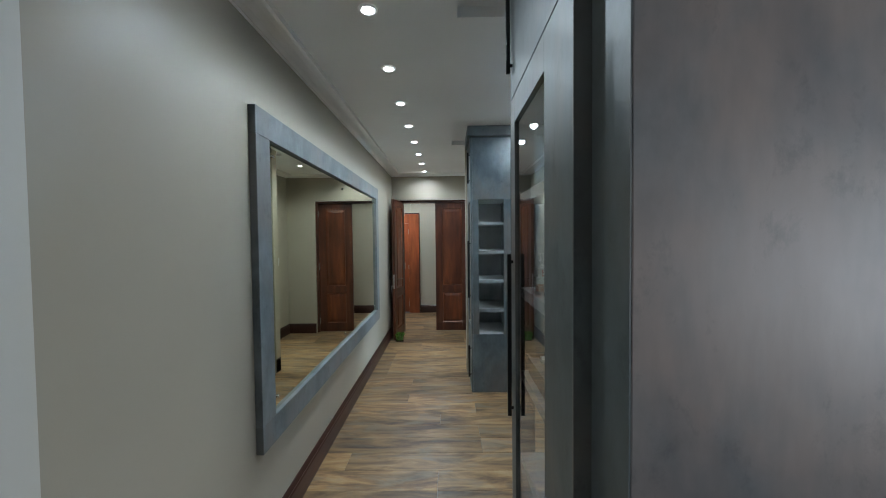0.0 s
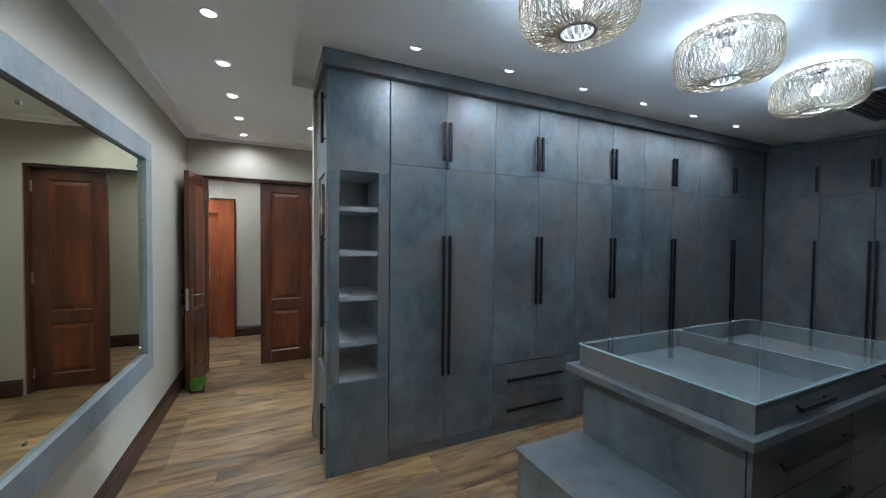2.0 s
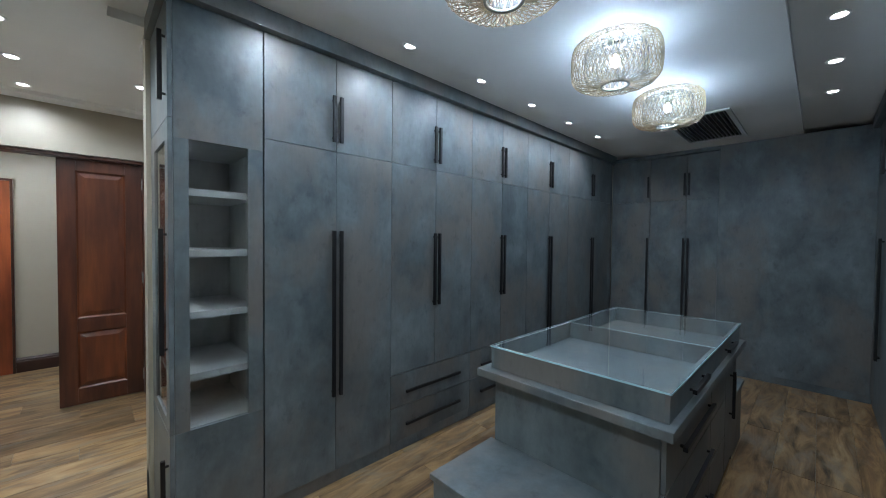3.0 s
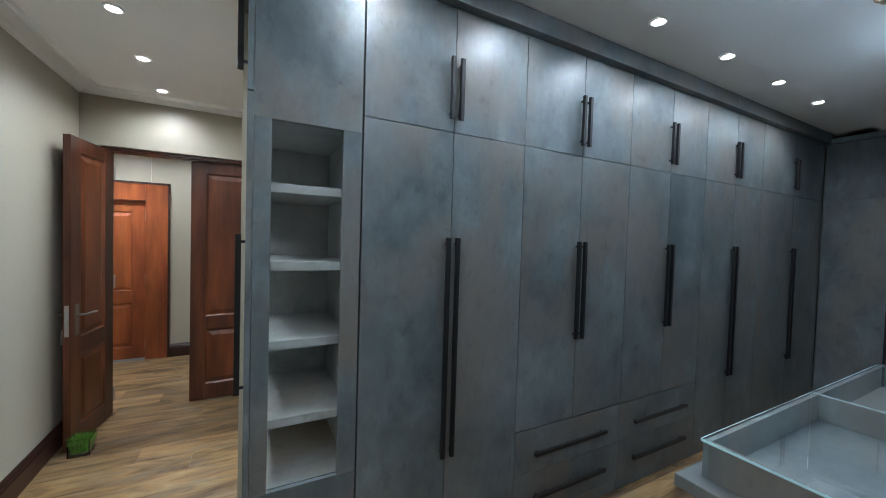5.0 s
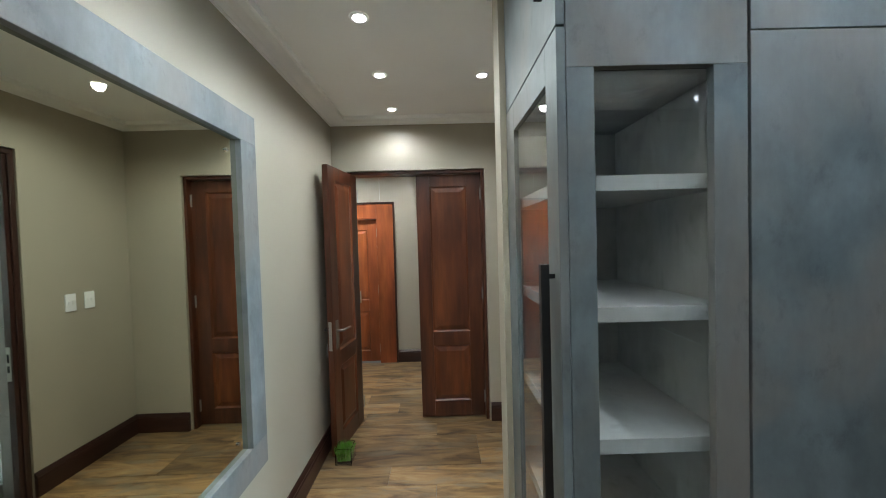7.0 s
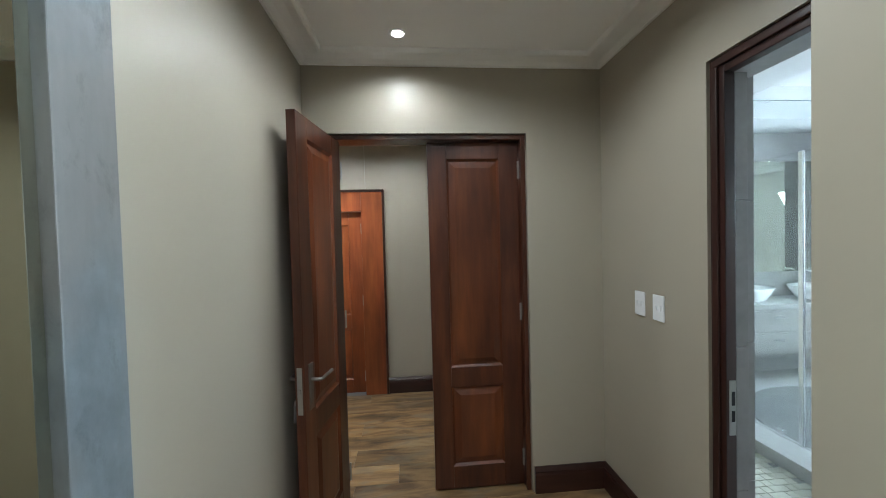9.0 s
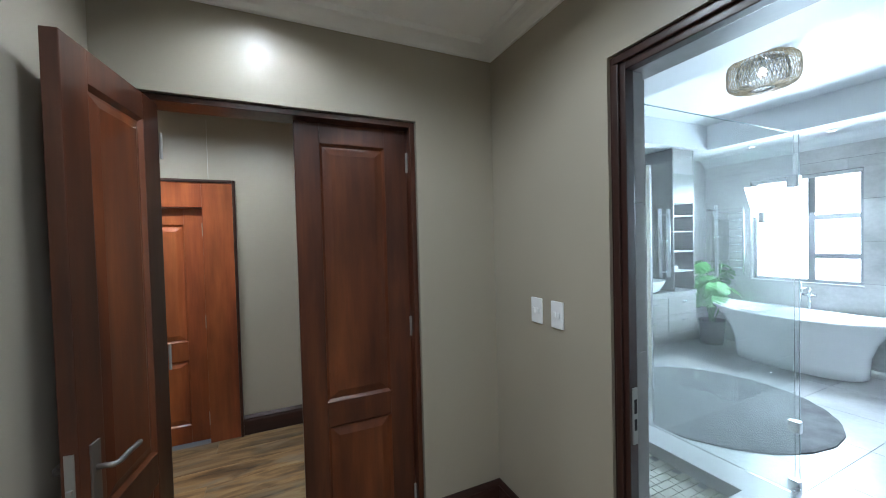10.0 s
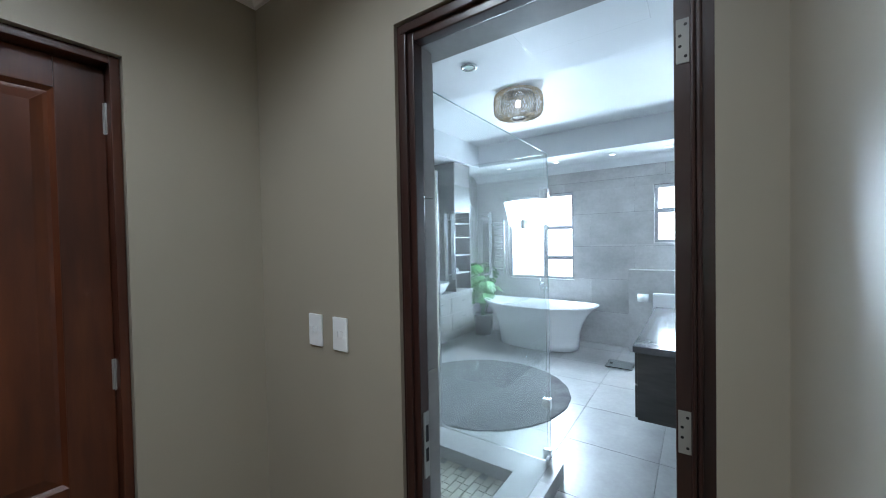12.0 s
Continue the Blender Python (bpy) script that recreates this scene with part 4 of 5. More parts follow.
def window(name, y0, y1, z0, z1, muntins, label):
    w = tagged(new(name), label, "window", kind="structure")
    x = BX + 0.05
    for a, b in (((y0, z0), (y1, z0 + 0.04)), ((y0, z1 - 0.04), (y1, z1)), ((y0, z0 + 0.04), (y0 + 0.04, z1 - 0.04)), ((y1 - 0.04, z0 + 0.04), (y1, z1 - 0.04))):
        part("window_frame", box((x, a[0], a[1]), (x + 0.05, b[0], b[1]), 0.003), WINDOW_ALU, w)
    for a, b in muntins:
        part("muntin", box((x - 0.005, a[0], a[1]), (x + 0.045, b[0], b[1]), 0.003), WINDOW_ALU, w)
    p = part("pane", box((x + 0.02, y0 + 0.03, z0 + 0.03), (x + 0.025, y1 - 0.03, z1 - 0.03)), GLASS, w)
    p.visible_shadow = False
    part("window_sill", box((BX - 0.015, y0 - 0.01, z0 - 0.02), (BX + 0.05, y1 + 0.01, z0 + 0.004), 0.002), TILE_WALL, w)
    part("blind_rail", box((BX + 0.01, y0 + 0.01, z1 - 0.045), (BX + 0.045, y1 - 0.01, z1 - 0.004), 0.004), STEEL, w, "rolled blind rail at the top")


WINDOW_ALU = material("grey_window_aluminium", 0.4, 0.6, (0.35, 0.36, 0.38))
window("window_1", 5.79, 6.8, 0.87, 2.13, [((6.19, 0.91), (6.255, 2.09)), ((5.83, 1.6), (6.19, 1.66)), ((5.83, 1.155), (6.19, 1.215))], "large bright aluminium window above the bath")
window("window_2", 4.12, 4.785, 1.39, 2.13, [((4.16, 1.77), (4.745, 1.83))], "small high aluminium window beside the toilet")
setting("backdrop", box((9.0, -2.0, -3.0), (9.1, 14.0, 6.0)), OUTSIDE, "bright white overcast daylight outside", "backdrop")

duct = setting("wall_duct", box((5.25, 4.21, 0), (BX - 0.001, 5.06, 1.05), 0.003), TILE_WALL, "low tiled ledge behind the toilet", "wall")

# ---- bathroom things ----
bath = thing("bathtub", (4.99, 6.17, 0), "white freestanding slipper bathtub with flared rim", "bathtub")
bm = bmesh.new()
sides, rings = 48, []
prof = [(0.0, 0.0), (0.28, 0.0), (0.295, 0.012), (0.295, 0.1), (0.3, 0.22), (0.315, 0.35), (0.345, 0.46), (0.385, 0.545), (0.4, 0.565), (0.395, 0.58), (0.38, 0.578), (0.35, 0.52), (0.3, 0.4), (0.27, 0.25), (0.24, 0.18), (0.0, 0.16)]
for r, z in prof:
    lip = max(0.0, (z - 0.2) / 0.38)
    row = []
    for k in range(sides):
        a = 2 * math.pi * k / sides
        ca, sa = math.cos(a), math.sin(a)
        n = 2.6
        q = (abs(ca) ** n + abs(sa) ** n) ** (-1 / n)
        ly = r * q * sa * (1.86 + 0.16 * lip)
        row.append(bm.verts.new((r * q * ca * 0.92, ly, z + 0.045 * lip * lip * (abs(sa) ** 3) * (1.25 if sa > 0 else 0.7))))
    rings.append(row)
for a, b in zip(rings, rings[1:]):
    for k in range(sides):
        if a is rings[0]:
            continue
        bm.faces.new((a[k], a[(k + 1) % sides], b[(k + 1) % sides], b[k]))
part("tub", bm, CERAMIC, bath, "", True)
part("overflow", lathe(bmesh.new(), [(0.028, 0.0), (0.028, 0.006), (0.02, 0.009)], (0.1, 0.0, 0.17)), CHROME, bath, "round chrome drain", True)
tray = thing("bath_tray", (4.98, 6.45, 0.585), "chrome wire tray lying across the bathtub rim", "bath tray")
bm = bmesh.new()
for k in range(7):
    tube(bm, [(-0.33, -0.07 + 0.023 * k, 0.012), (0.33, -0.07 + 0.023 * k, 0.012)], 0.003, 6)
tube(bm, [(-0.34, -0.075, 0.012), (0.34, -0.075, 0.012), (0.34, 0.073, 0.012), (-0.34, 0.073, 0.012)], 0.005, 6, True)
part("wire_grid", bm, STEEL, tray)
mixer = thing("bath_mixer", (5.38, 6.2, 0), "chrome freestanding bath mixer with hand shower", "bath mixer")
bm = bmesh.new()
tube(bm, [(0, 0, 0), (0, 0, 0.82)], 0.016, 12)
tube(bm, [(0, 0, 0.8), (-0.06, 0, 0.83), (-0.16, 0, 0.82), (-0.19, 0, 0.78)], 0.012, 10)
part("column", bm, CHROME, mixer, "", True)
bm = bmesh.new()
tube(bm, [(0, -0.06, 0.74), (0, 0.06, 0.74)], 0.014, 10)
tube(bm, [(-0.02, 0.07, 0.66), (-0.02, 0.07, 0.88)], 0.01, 10)
part("hand_shower", bm, CHROME, mixer, "", True)

rug = thing("round_rug", (3.24, 6.1, 0), "large round grey short-pile bathroom rug", "rug")
bm = bmesh.new()
ring = []
for r, z in ((0.0, 0.014), (0.4, 0.013), (0.7, 0.013), (0.81, 0.013), (0.835, 0.008), (0.838, 0.0005)):
    ring.append([bm.verts.new((r * math.cos(2 * math.pi * k / 72) * (1 + 0.004 * math.sin(k * 1.9)), r * math.sin(2 * math.pi * k / 72) * (1 + 0.004 * math.sin(k * 1.9)), z + (0.003 * math.sin(k * 2.4) if r > 0.75 and z > 0.005 else 0))) for k in range(72)] if r else bm.verts.new((0, 0, z)))
for k in range(72):
    bm.faces.new((ring[0], ring[1][k], ring[1][(k + 1) % 72]))
for a, b in zip(ring[1:], ring[2:]):
    for k in range(72):
        bm.faces.new((a[k], a[(k + 1) % 72], b[(k + 1) % 72], b[k]))
part("weave", bm, RUG, rug)

scales = thing("bathroom_scale", (4.6, 5.06, 0), "square glass bathroom scale on the tiles", "bathroom scale")
part("platform", box((-0.14, -0.14, 0.016), (0.14, 0.14, 0.026), 0.004), EDGE_GLASS, scales, "thick glass platform")
part("base", box((-0.12, -0.12, 0.0), (0.12, 0.12, 0.0158), 0.004), STEEL, scales)
part("display", box((-0.03, 0.08, 0.0262), (0.03, 0.11, 0.0275)), BLACK, scales)

# shower
kerb = setting("shower_kerb", boxes(((2.03, 5.0, 0), (2.27, 7.348, 0.1)), ((1.076, 5.0, 0), (2.03, 5.23, 0.1)), bevel=0.002), TILE_FLOOR, "grey tiled raised kerb round the shower", "shower kerb")
setting("shower_floor", box((1.071, 5.231, -0.005), (2.029, 7.348, 0.018)), GROUT, "small sand-coloured mosaic shower floor", "floor")
screen = thing("shower_screen", (1.7, 5.07, 0.1), "clear frameless glass shower screen", "shower screen")
p = part("pane", box((-0.625, -0.004, 0.002), (0.54, 0.004, 1.866)), SHOWER_GLASS, screen)
p.visible_shadow = False
part("edge", box((0.5402, -0.004, 0.002), (0.5422, 0.004, 1.866)), GROUND_EDGE, screen, "pale ground glass edge")
part("edge", box((-0.625, -0.004, 1.8662), (0.5422, 0.004, 1.868)), GROUND_EDGE, screen, "pale ground glass edge")
part("clamp", boxes(((-0.5, -0.016, 0.0), (-0.45, 0.016, 0.045)), bevel=0.003), CHROME, screen, "square chrome glass clamp")
part("clamp", boxes(((0.48, -0.016, 0.0), (0.53, 0.016, 0.045)), bevel=0.003), CHROME, screen, "square chrome glass clamp")
door = thing("shower_door", (2.235, 5.08, 0.1), "clear frameless glass shower door with chrome hinges", "shower door")
p = part("pane", box((-0.004, 0.01, 0.004), (0.004, 0.79, 1.866)), SHOWER_GLASS, door)
p.visible_shadow = False
for z in (0.02, 0.33, 1.6):
    part("hinge", boxes(((-0.018, -0.02, z), (0.018, 0.035, z + 0.06)), bevel=0.003), CHROME, door, "square chrome glass hinge")
bm = bmesh.new()
tube(bm, [(-0.045, 0.7, 1.08), (-0.045, 0.7, 1.55)], 0.013, 12)
tube(bm, [(0.045, 0.7, 1.08), (0.045, 0.7, 1.55)], 0.013, 12)
for z in (1.12, 1.51):
    tube(bm, [(-0.045, 0.7, z), (0.045, 0.7, z)], 0.007, 8)
part("handle", bm, CHROME, door, "vertical chrome pull bar", True)
post = thing("shower_profile", (2.235, 5.89, 0.1), "upright chrome profile of the shower enclosure", "shower profile")
part("profile", box((-0.012, -0.014, 0.0), (0.012, 0.014, 1.87), 0.003), CHROME, post)
fix = thing("shower_screen", (2.235, 6.6, 0.1), "clear fixed glass shower panel beside the door", "shower screen")
p = part("pane", box((-0.004, -0.69, 0.002), (0.004, 0.74, 1.866)), SHOWER_GLASS, fix)
p.visible_shadow = False
part("clamp", boxes(((-0.016, -0.6, 0.0), (0.016, -0.55, 0.045)), bevel=0.003), CHROME, fix, "square chrome glass clamp")
shelf = thing("glass_shelf", (2.3, 5.36, 1.555), "green-edged glass shelf clipped in the shower", "glass shelf")
part("shelf", box((0.0, -0.13, 0.0), (0.1, 0.14, 0.008), 0.001), EDGE_GLASS, shelf)
part("clip", box((-0.06, -0.14, -0.03), (0.03, -0.115, 0.03), 0.003), CHROME, shelf)
rail = thing("shower_rail", (2.32, 5.5, 1.2), "upright chrome shower rail", "shower rail")
bm = bmesh.new()
tube(bm, [(0, 0, 0), (0, 0, 0.45)], 0.011, 10)
for z in (0.03, 0.42):
    tube(bm, [(-0.085, 0, z), (0, 0, z)], 0.007, 8)
part("rail", bm, CHROME, rail, "", True)

# basin vanity and shelf tower on the back wall
vanity = thing("basin_vanity", (3.4, 7.15, 0), "long grey tiled floating vanity with drawers", "vanity")


def vb(a, b, bevel=0.002):
    return local(vanity, box(a, b, bevel))


part("body", vb((2.4, 6.95, 0.3), (4.52, 7.345, 0.74)), TILE_DARK, vanity)
part("worktop", vb((2.39, 6.93, 0.74), (4.53, 7.346, 0.79), 0.003), TILE_FLOOR, vanity)
for i in range(4):
    x = 2.42 + 0.525 * i
    for z0, z1 in ((0.32, 0.52), (0.525, 0.73)):
        d = part("drawer", vb((x, 6.935, z0), (x + 0.515, 6.9495, z1)), TILE_DARK, vanity)
        part("knob", local(vanity, boxes(((x + 0.21, 6.915, z1 - 0.07), (x + 0.31, 6.935, z1 - 0.055)), bevel=0.003)), CHROME, d, "small chrome pull")
for i, x in enumerate((3.05, 3.85)):
    basin = thing("wash_basin", (x, 7.13, 0.79), "white oval countertop wash basin", "basin", "countertop basins")
    part("bowl", lathe(bmesh.new(), [(0.0, 0.0), (0.12, 0.0), (0.15, 0.02), (0.19, 0.09), (0.21, 0.135), (0.205, 0.14), (0.185, 0.12), (0.15, 0.05), (0.0, 0.03)], (0, 0, 0), 32, 1.35, 0.85), CERAMIC, basin, "", True)
    tap = thing("basin_tap", (x, 7.31, 0.79), "tall chrome basin tap", "tap", "basin taps")
    bm = bmesh.new()
    tube(bm, [(0, 0, 0), (0, 0, 0.26), (0, -0.03, 0.285), (0, -0.13, 0.27)], 0.012, 10)
    part("spout", bm, CHROME, tap, "", True)
vm = thing("vanity_mirror", (3.2, 7.34, 1.65), "wide frameless mirror above the basins", "mirror")
part("glass", box((-0.85, -0.012, -0.6), (0.85, 0.009, 0.55), 0.001), MIRROR, vm)
tower = thing("shelf_tower", (4.32, 7.15, 0.79), "dark open shelf tower above the vanity", "shelf unit")


def tb(a, b):
    return local(tower, box(a, b, 0.0015))


part("side", tb((4.12, 6.955, 0.79), (4.138, 7.345, 2.495)), VANITY_DARK, tower)
part("side", tb((4.502, 6.955, 0.79), (4.52, 7.345, 2.495)), VANITY_DARK, tower)
part("back", tb((4.139, 7.325, 0.79), (4.501, 7.345, 2.495)), VANITY_DARK, tower)
part("door", tb((4.139, 6.955, 1.86), (4.501, 6.973, 2.2)), VANITY_DARK, tower)
part("top_board", tb((4.139, 6.955, 2.2), (4.501, 7.324, 2.495)), TILE_DARK, tower)
for z in (1.02, 1.26, 1.5, 1.69, 1.85):
    part("shelf", tb((4.139, 6.96, z), (4.501, 7.324, z + 0.012)), PLASTIC, tower, "thin pale shelf")
clutter = thing("folded_cloth", (4.3, 7.12, 1.032), "small folded white cloth on the shelf", "cloth")
part("cloth", box((-0.08, -0.06, 0), (0.08, 0.06, 0.05), 0.015), PLASTIC, clutter)

TOWEL = material("grey_terry_cloth", 0.95, 0, (0.3, 0.3, 0.29))
# ladder towel rail with towels
ladder = thing("towel_rail", (5.38, 7.03, 0.95), "chrome wall-mounted ladder towel rail", "towel rail")
bm = bmesh.new()
for x in (-0.18, 0.18):
    tube(bm, [(x, 0, 0), (x, 0, 0.85)], 0.012, 8)
for k in range(8):
    tube(bm, [(-0.18, 0, 0.06 + 0.105 * k), (0.18, 0, 0.06 + 0.105 * k)], 0.008, 8)
for z in (0.1, 0.75):
    for x in (-0.18, 0.18):
        tube(bm, [(x, 0, z), (x, 0.048, z)], 0.008, 8)
bmesh.ops.rotate(bm, verts=bm.verts, cent=(0, 0, 0), matrix=Matrix.Rotation(-math.pi / 2, 3, "Z"))
part("ladder", bm, CHROME, ladder, "", True)
towel = thing("bath_towel", (5.34, 7.1, 1.0), "grey bath towel hanging over the ladder rail", "towel")
bm = bmesh.new()
cols = [[bm.verts.new((0.012 * math.sin(14 * v + 0.7 * w) * (1 - 0.5 * w) - 0.004, v, w * 0.75 - 0.02)) for w in np.linspace(0, 1, 9)] for v in np.linspace(-0.11, 0.11, 15)]
for a, b in zip(cols, cols[1:]):
    for k in range(8):
        bm.faces.new((a[k], b[k], b[k + 1], a[k + 1]))
bmesh.ops.solidify(bm, geom=bm.faces[:], thickness=0.012)
part("cloth", bm, TOWEL, towel, "", True)

# leafy plant beside the bath
plant = thing("potted_plant", (5.12, 7.1, 0), "tall potted plant with large glossy green split leaves", "plant")
part("pot", lathe(bmesh.new(), [(0.0, 0.0), (0.12, 0.0), (0.13, 0.02), (0.15, 0.3), (0.155, 0.32), (0.14, 0.32), (0.13, 0.28), (0.0, 0.27)], sides=28), VANITY_DARK, plant, "dark round pot", True)
bm = bmesh.new()
rnd = random.Random(11)


def split_leaf(size):
    """One broad heart-shaped leaf with notches, base at 0, pointing to +x."""
    bm = bmesh.new()
    n = 9
    spine = [bm.verts.new((size * k / n, 0, size * (0.16 * math.sin(math.pi * k / n) - 0.12 * (k / n) ** 2))) for k in range(n + 1)]
    for sgn in (1, -1):
        for k in range(n):
            f = (k + 0.5) / n
            w = size * 0.48 * math.sin(math.pi * min(1, f * 0.82 + 0.16)) ** 0.7
            for a, b, c in ((k, k + 1, 1.0),):
                t0 = bm.verts.new((size * (a / n + 0.05), sgn * w, -size * 0.12 + 0.02 * math.sin(3 * k)))
                t1 = bm.verts.new((size * ((b - 0.22) / n + 0.07), sgn * w * 0.97, -size * 0.12))
                bm.faces.new((spine[a], spine[b], t1, t0) if sgn > 0 else (spine[a], t0, t1, spine[b]))
    return mesh_of(bm, "leaf", LEAF, False)


LEAVES = [split_leaf(s) for s in (0.21, 0.27, 0.33)]
for i in range(22):
    a = rnd.uniform(0, 2 * math.pi)
    reach, h = rnd.uniform(0.06, 0.3), rnd.uniform(0.55, 1.12)
    tip = Vector((reach * math.cos(a) * 0.9 + 0.05, reach * math.sin(a) * 0.6 - 0.05, h))
    tube(bm, [(0.02 * math.cos(a), 0.02 * math.sin(a), 0.27), tuple(tip * 0.55 + Vector((0, 0, 0.12))), tuple(tip)], 0.005, 6)
    leaf = new("leaf", LEAVES[i % 3])
    leaf.parent = plant
    leaf.matrix_basis = Matrix.Translation(tip) @ pose(0, 0, 0, rnd.uniform(-25, 25), rnd.uniform(5, 55), math.degrees(a))
part("stem", bm, LEAF, plant, "", True)

# dark vanity, toilet, paper holder
dark = thing("floating_cabinet", (3.2, 4.42, 0.36), "charcoal floating cabinet with a dark stone top", "cabinet")


def db(a, b, bevel=0.002):
    return local(dark, box(a, b, bevel))


part("body", db((2.52, 4.207, 0.36), (3.9, 4.63, 0.775)), VANITY_DARK, dark)
part("stone_top", db((2.48, 4.207, 0.776), (3.94, 4.65, 0.815), 0.003), STONE_TOP, dark, "dark polished stone top")
for i in range(2):
    x = 2.53 + 0.685 * i
    for z0, z1 in ((0.37, 0.565), (0.575, 0.765)):
        d = part("drawer", db((x, 4.6305, z0), (x + 0.675, 4.645, z1)), VANITY_DARK, dark)
        bm = bmesh.new()
        tube(bm, [(x + 0.27, 4.645, z1 - 0.05), (x + 0.27, 4.665, z1 - 0.055), (x + 0.4, 4.665, z1 - 0.055), (x + 0.4, 4.645, z1 - 0.05)], 0.006, 8)
        part("pull", local(dark, bm), CHROME, d, "chrome pull", True)
towel_ring = thing("towel_hook", (2.519, 4.42, 0.5), "white curved hook on the cabinet end", "hook")
bm = bmesh.new()
tube(bm, [(0, 0, 0.02), (-0.03, 0, 0.03), (-0.045, 0, 0.01), (-0.045, 0, -0.03)], 0.011, 10)
part("hook", bm, CERAMIC, towel_ring, "", True)
wc = thing("toilet", (5.25, 4.6, 0.0), "white wall-hung toilet in front of the tiled ledge", "toilet")
part("bowl", lathe(bmesh.new(), [(0.0, 0.1), (0.12, 0.1), (0.15, 0.2), (0.19, 0.36), (0.2, 0.4), (0.0, 0.4)], (-0.27, 0, 0), 28, 1.3, 0.95), CERAMIC, wc, "", True)
part("lid", box((-0.09, -0.19, 0.4), (-0.02, 0.19, 0.78), 0.025), CERAMIC, wc, "raised white toilet lid")
holder = thing("paper_holder", (5.25, 4.89, 0.71), "toilet roll on a chrome holder", "toilet paper")
bm = bmesh.new()
tube(bm, [(-0.055, -0.06, 0), (-0.055, 0.06, 0)], 0.052, 20)
part("roll", bm, CERAMIC, holder, "white paper roll", True)
bm = bmesh.new()
tube(bm, [(0, 0.08, 0.0), (-0.055, 0.08, 0), (-0.055, -0.065, 0)], 0.006, 8)
part("bracket", bm, CHROME, holder)

BATH_DOWN = [(5.05, 5.9), (5.05, 6.6), (5.05, 5.2), (5.05, 4.6)]
dlb = downlight()
dlb.matrix_basis = pose(5.05, 5.9, 2.5)
for x, y in BATH_DOWN[1:]:
    copy_thing(dlb, pose(x, y, 2.5))
off = thing("downlight", (1.99, 5.45, 2.5), "round chrome recessed downlight, switched off", "downlight")
part("bezel", lathe(bmesh.new(), [(0.05, 0.0), (0.05, -0.006), (0.045, -0.01), (0.034, -0.01), (0.032, -0.003)], sides=28), CHROME, off, "chrome bezel", True)
part("lens", lathe(bmesh.new(), [(0.031, -0.001), (0.031, -0.006), (0.028, -0.007)], sides=24), STEEL, off)

# ---- things in the display cabinet ----
SH = SHELF_HIGH + 0.0165


FROST = material("frosted_milk_glass", 0.45, 0, (0.62, 0.66, 0.63))
FROST.node_tree.nodes["Principled BSDF"].inputs["Transmission Weight"].default_value = 0.35
GOLD = material("gold_cap_metal", 0.25, 1, (0.7, 0.48, 0.2))
BROWN = material("brown_label", 0.5, 0, (0.05, 0.03, 0.02))
RED = material("red_label", 0.5, 0, (0.45, 0.02, 0.03))
GREY_INK = material("pale_ink", 0.5, 0, (0.5, 0.52, 0.54))


def rounded(bm, w, d, rows, n=3.0, sides=28):
    """Upright body on a rounded-rectangle plan; rows of (share of the width, height)."""
    rings = []
    for q, z in rows:
        ring = []
        for k in range(sides):
            a = 2 * math.pi * k / sides
            c, e = math.cos(a), math.sin(a)
            r = (abs(c) ** n + abs(e) ** n) ** (-1 / n)
            ring.append(bm.verts.new((0.5 * w * q * r * c, 0.5 * d * q * r * e, z)))
        rings.append(ring)
    for a, b in zip(rings, rings[1:]):
        for k in range(sides):
            bm.faces.new((a[k], a[(k + 1) % sides], b[(k + 1) % sides], b[k]))
    bm.faces.new(rings[0][::-1])
    bm.faces.new(rings[-1])
    return bm


def bottle(x, y, label, w, d, h, mat, n=3.0, turn=-49):
    """A perfume bottle's body on the shelf, its front turned to the walk."""
    u = thing("perfume_bottle", (x, y, SH), label, "perfume bottle", "perfume bottles")
    u.rotation_euler = (0, 0, radians(turn))
    part("body", rounded(bmesh.new(), w, d, [(0.9, 0), (0.98, 0.003), (1, 0.008), (1, h - 0.006), (0.96, h - 0.002), (0.86, h)], n), mat, u, "", True)
    return u


def cap(u, r, z, h, mat, label="", rings=0):
    prof = [(r * 0.93, 0.0), (r, 0.002)]
    for k in range(rings):
        z0 = h * (k + 1) / (rings + 1)
        prof += [(r, z0 - 0.0012), (r * 0.94, z0 - 0.0006), (r * 0.94, z0 + 0.0006), (r, z0 + 0.0012)]
    part("cap", lathe(bmesh.new(), prof + [(r, h - 0.002), (r * 0.92, h)], (0, 0, z), 24), mat, u, label)


def neck(u, r, z, h):
    part("collar", lathe(bmesh.new(), [(r, 0), (r * 1.05, 0.001), (r * 1.05, h * 0.4), (r * 0.85, h * 0.5), (r * 0.85, h)], (0, 0, z), 18), CHROME, u, "chrome spray collar", True)


def stripe(u, x, w, d, z0, z1, mat, ink, name="label_band", lab=""):
    """Narrow upright label on the front with plain bars for its writing."""
    band = part(name, box((x - w / 2, -d / 2 - 0.0012, z0), (x + w / 2, -d / 2 + 0.0005, z1)), mat, u, lab)
    k = max(3, int((z1 - z0) / 0.0075))
    bm = bmesh.new()
    for i in range(k):
        z = z0 + (z1 - z0) * (i + 0.5) / k
        cuboid(bm, (x - w * 0.22, -d / 2 - 0.0016, z - 0.0016), (x + w * 0.22, -d / 2 - 0.0012, z + 0.0016))
    part("lettering", bm, ink, band)


b1 = bottle(0.412, 1.25, "oval brushed silver perfume bottle with a red stripe label", 0.074, 0.03, 0.062, STEEL, 2.4)
part("glass_base", rounded(bmesh.new(), 0.075, 0.031, [(0.9, -0.0), (1.0, 0.004), (1.0, 0.013), (0.9, 0.016)], 2.4), EDGE_GLASS, b1, "thick clear glass foot", True)
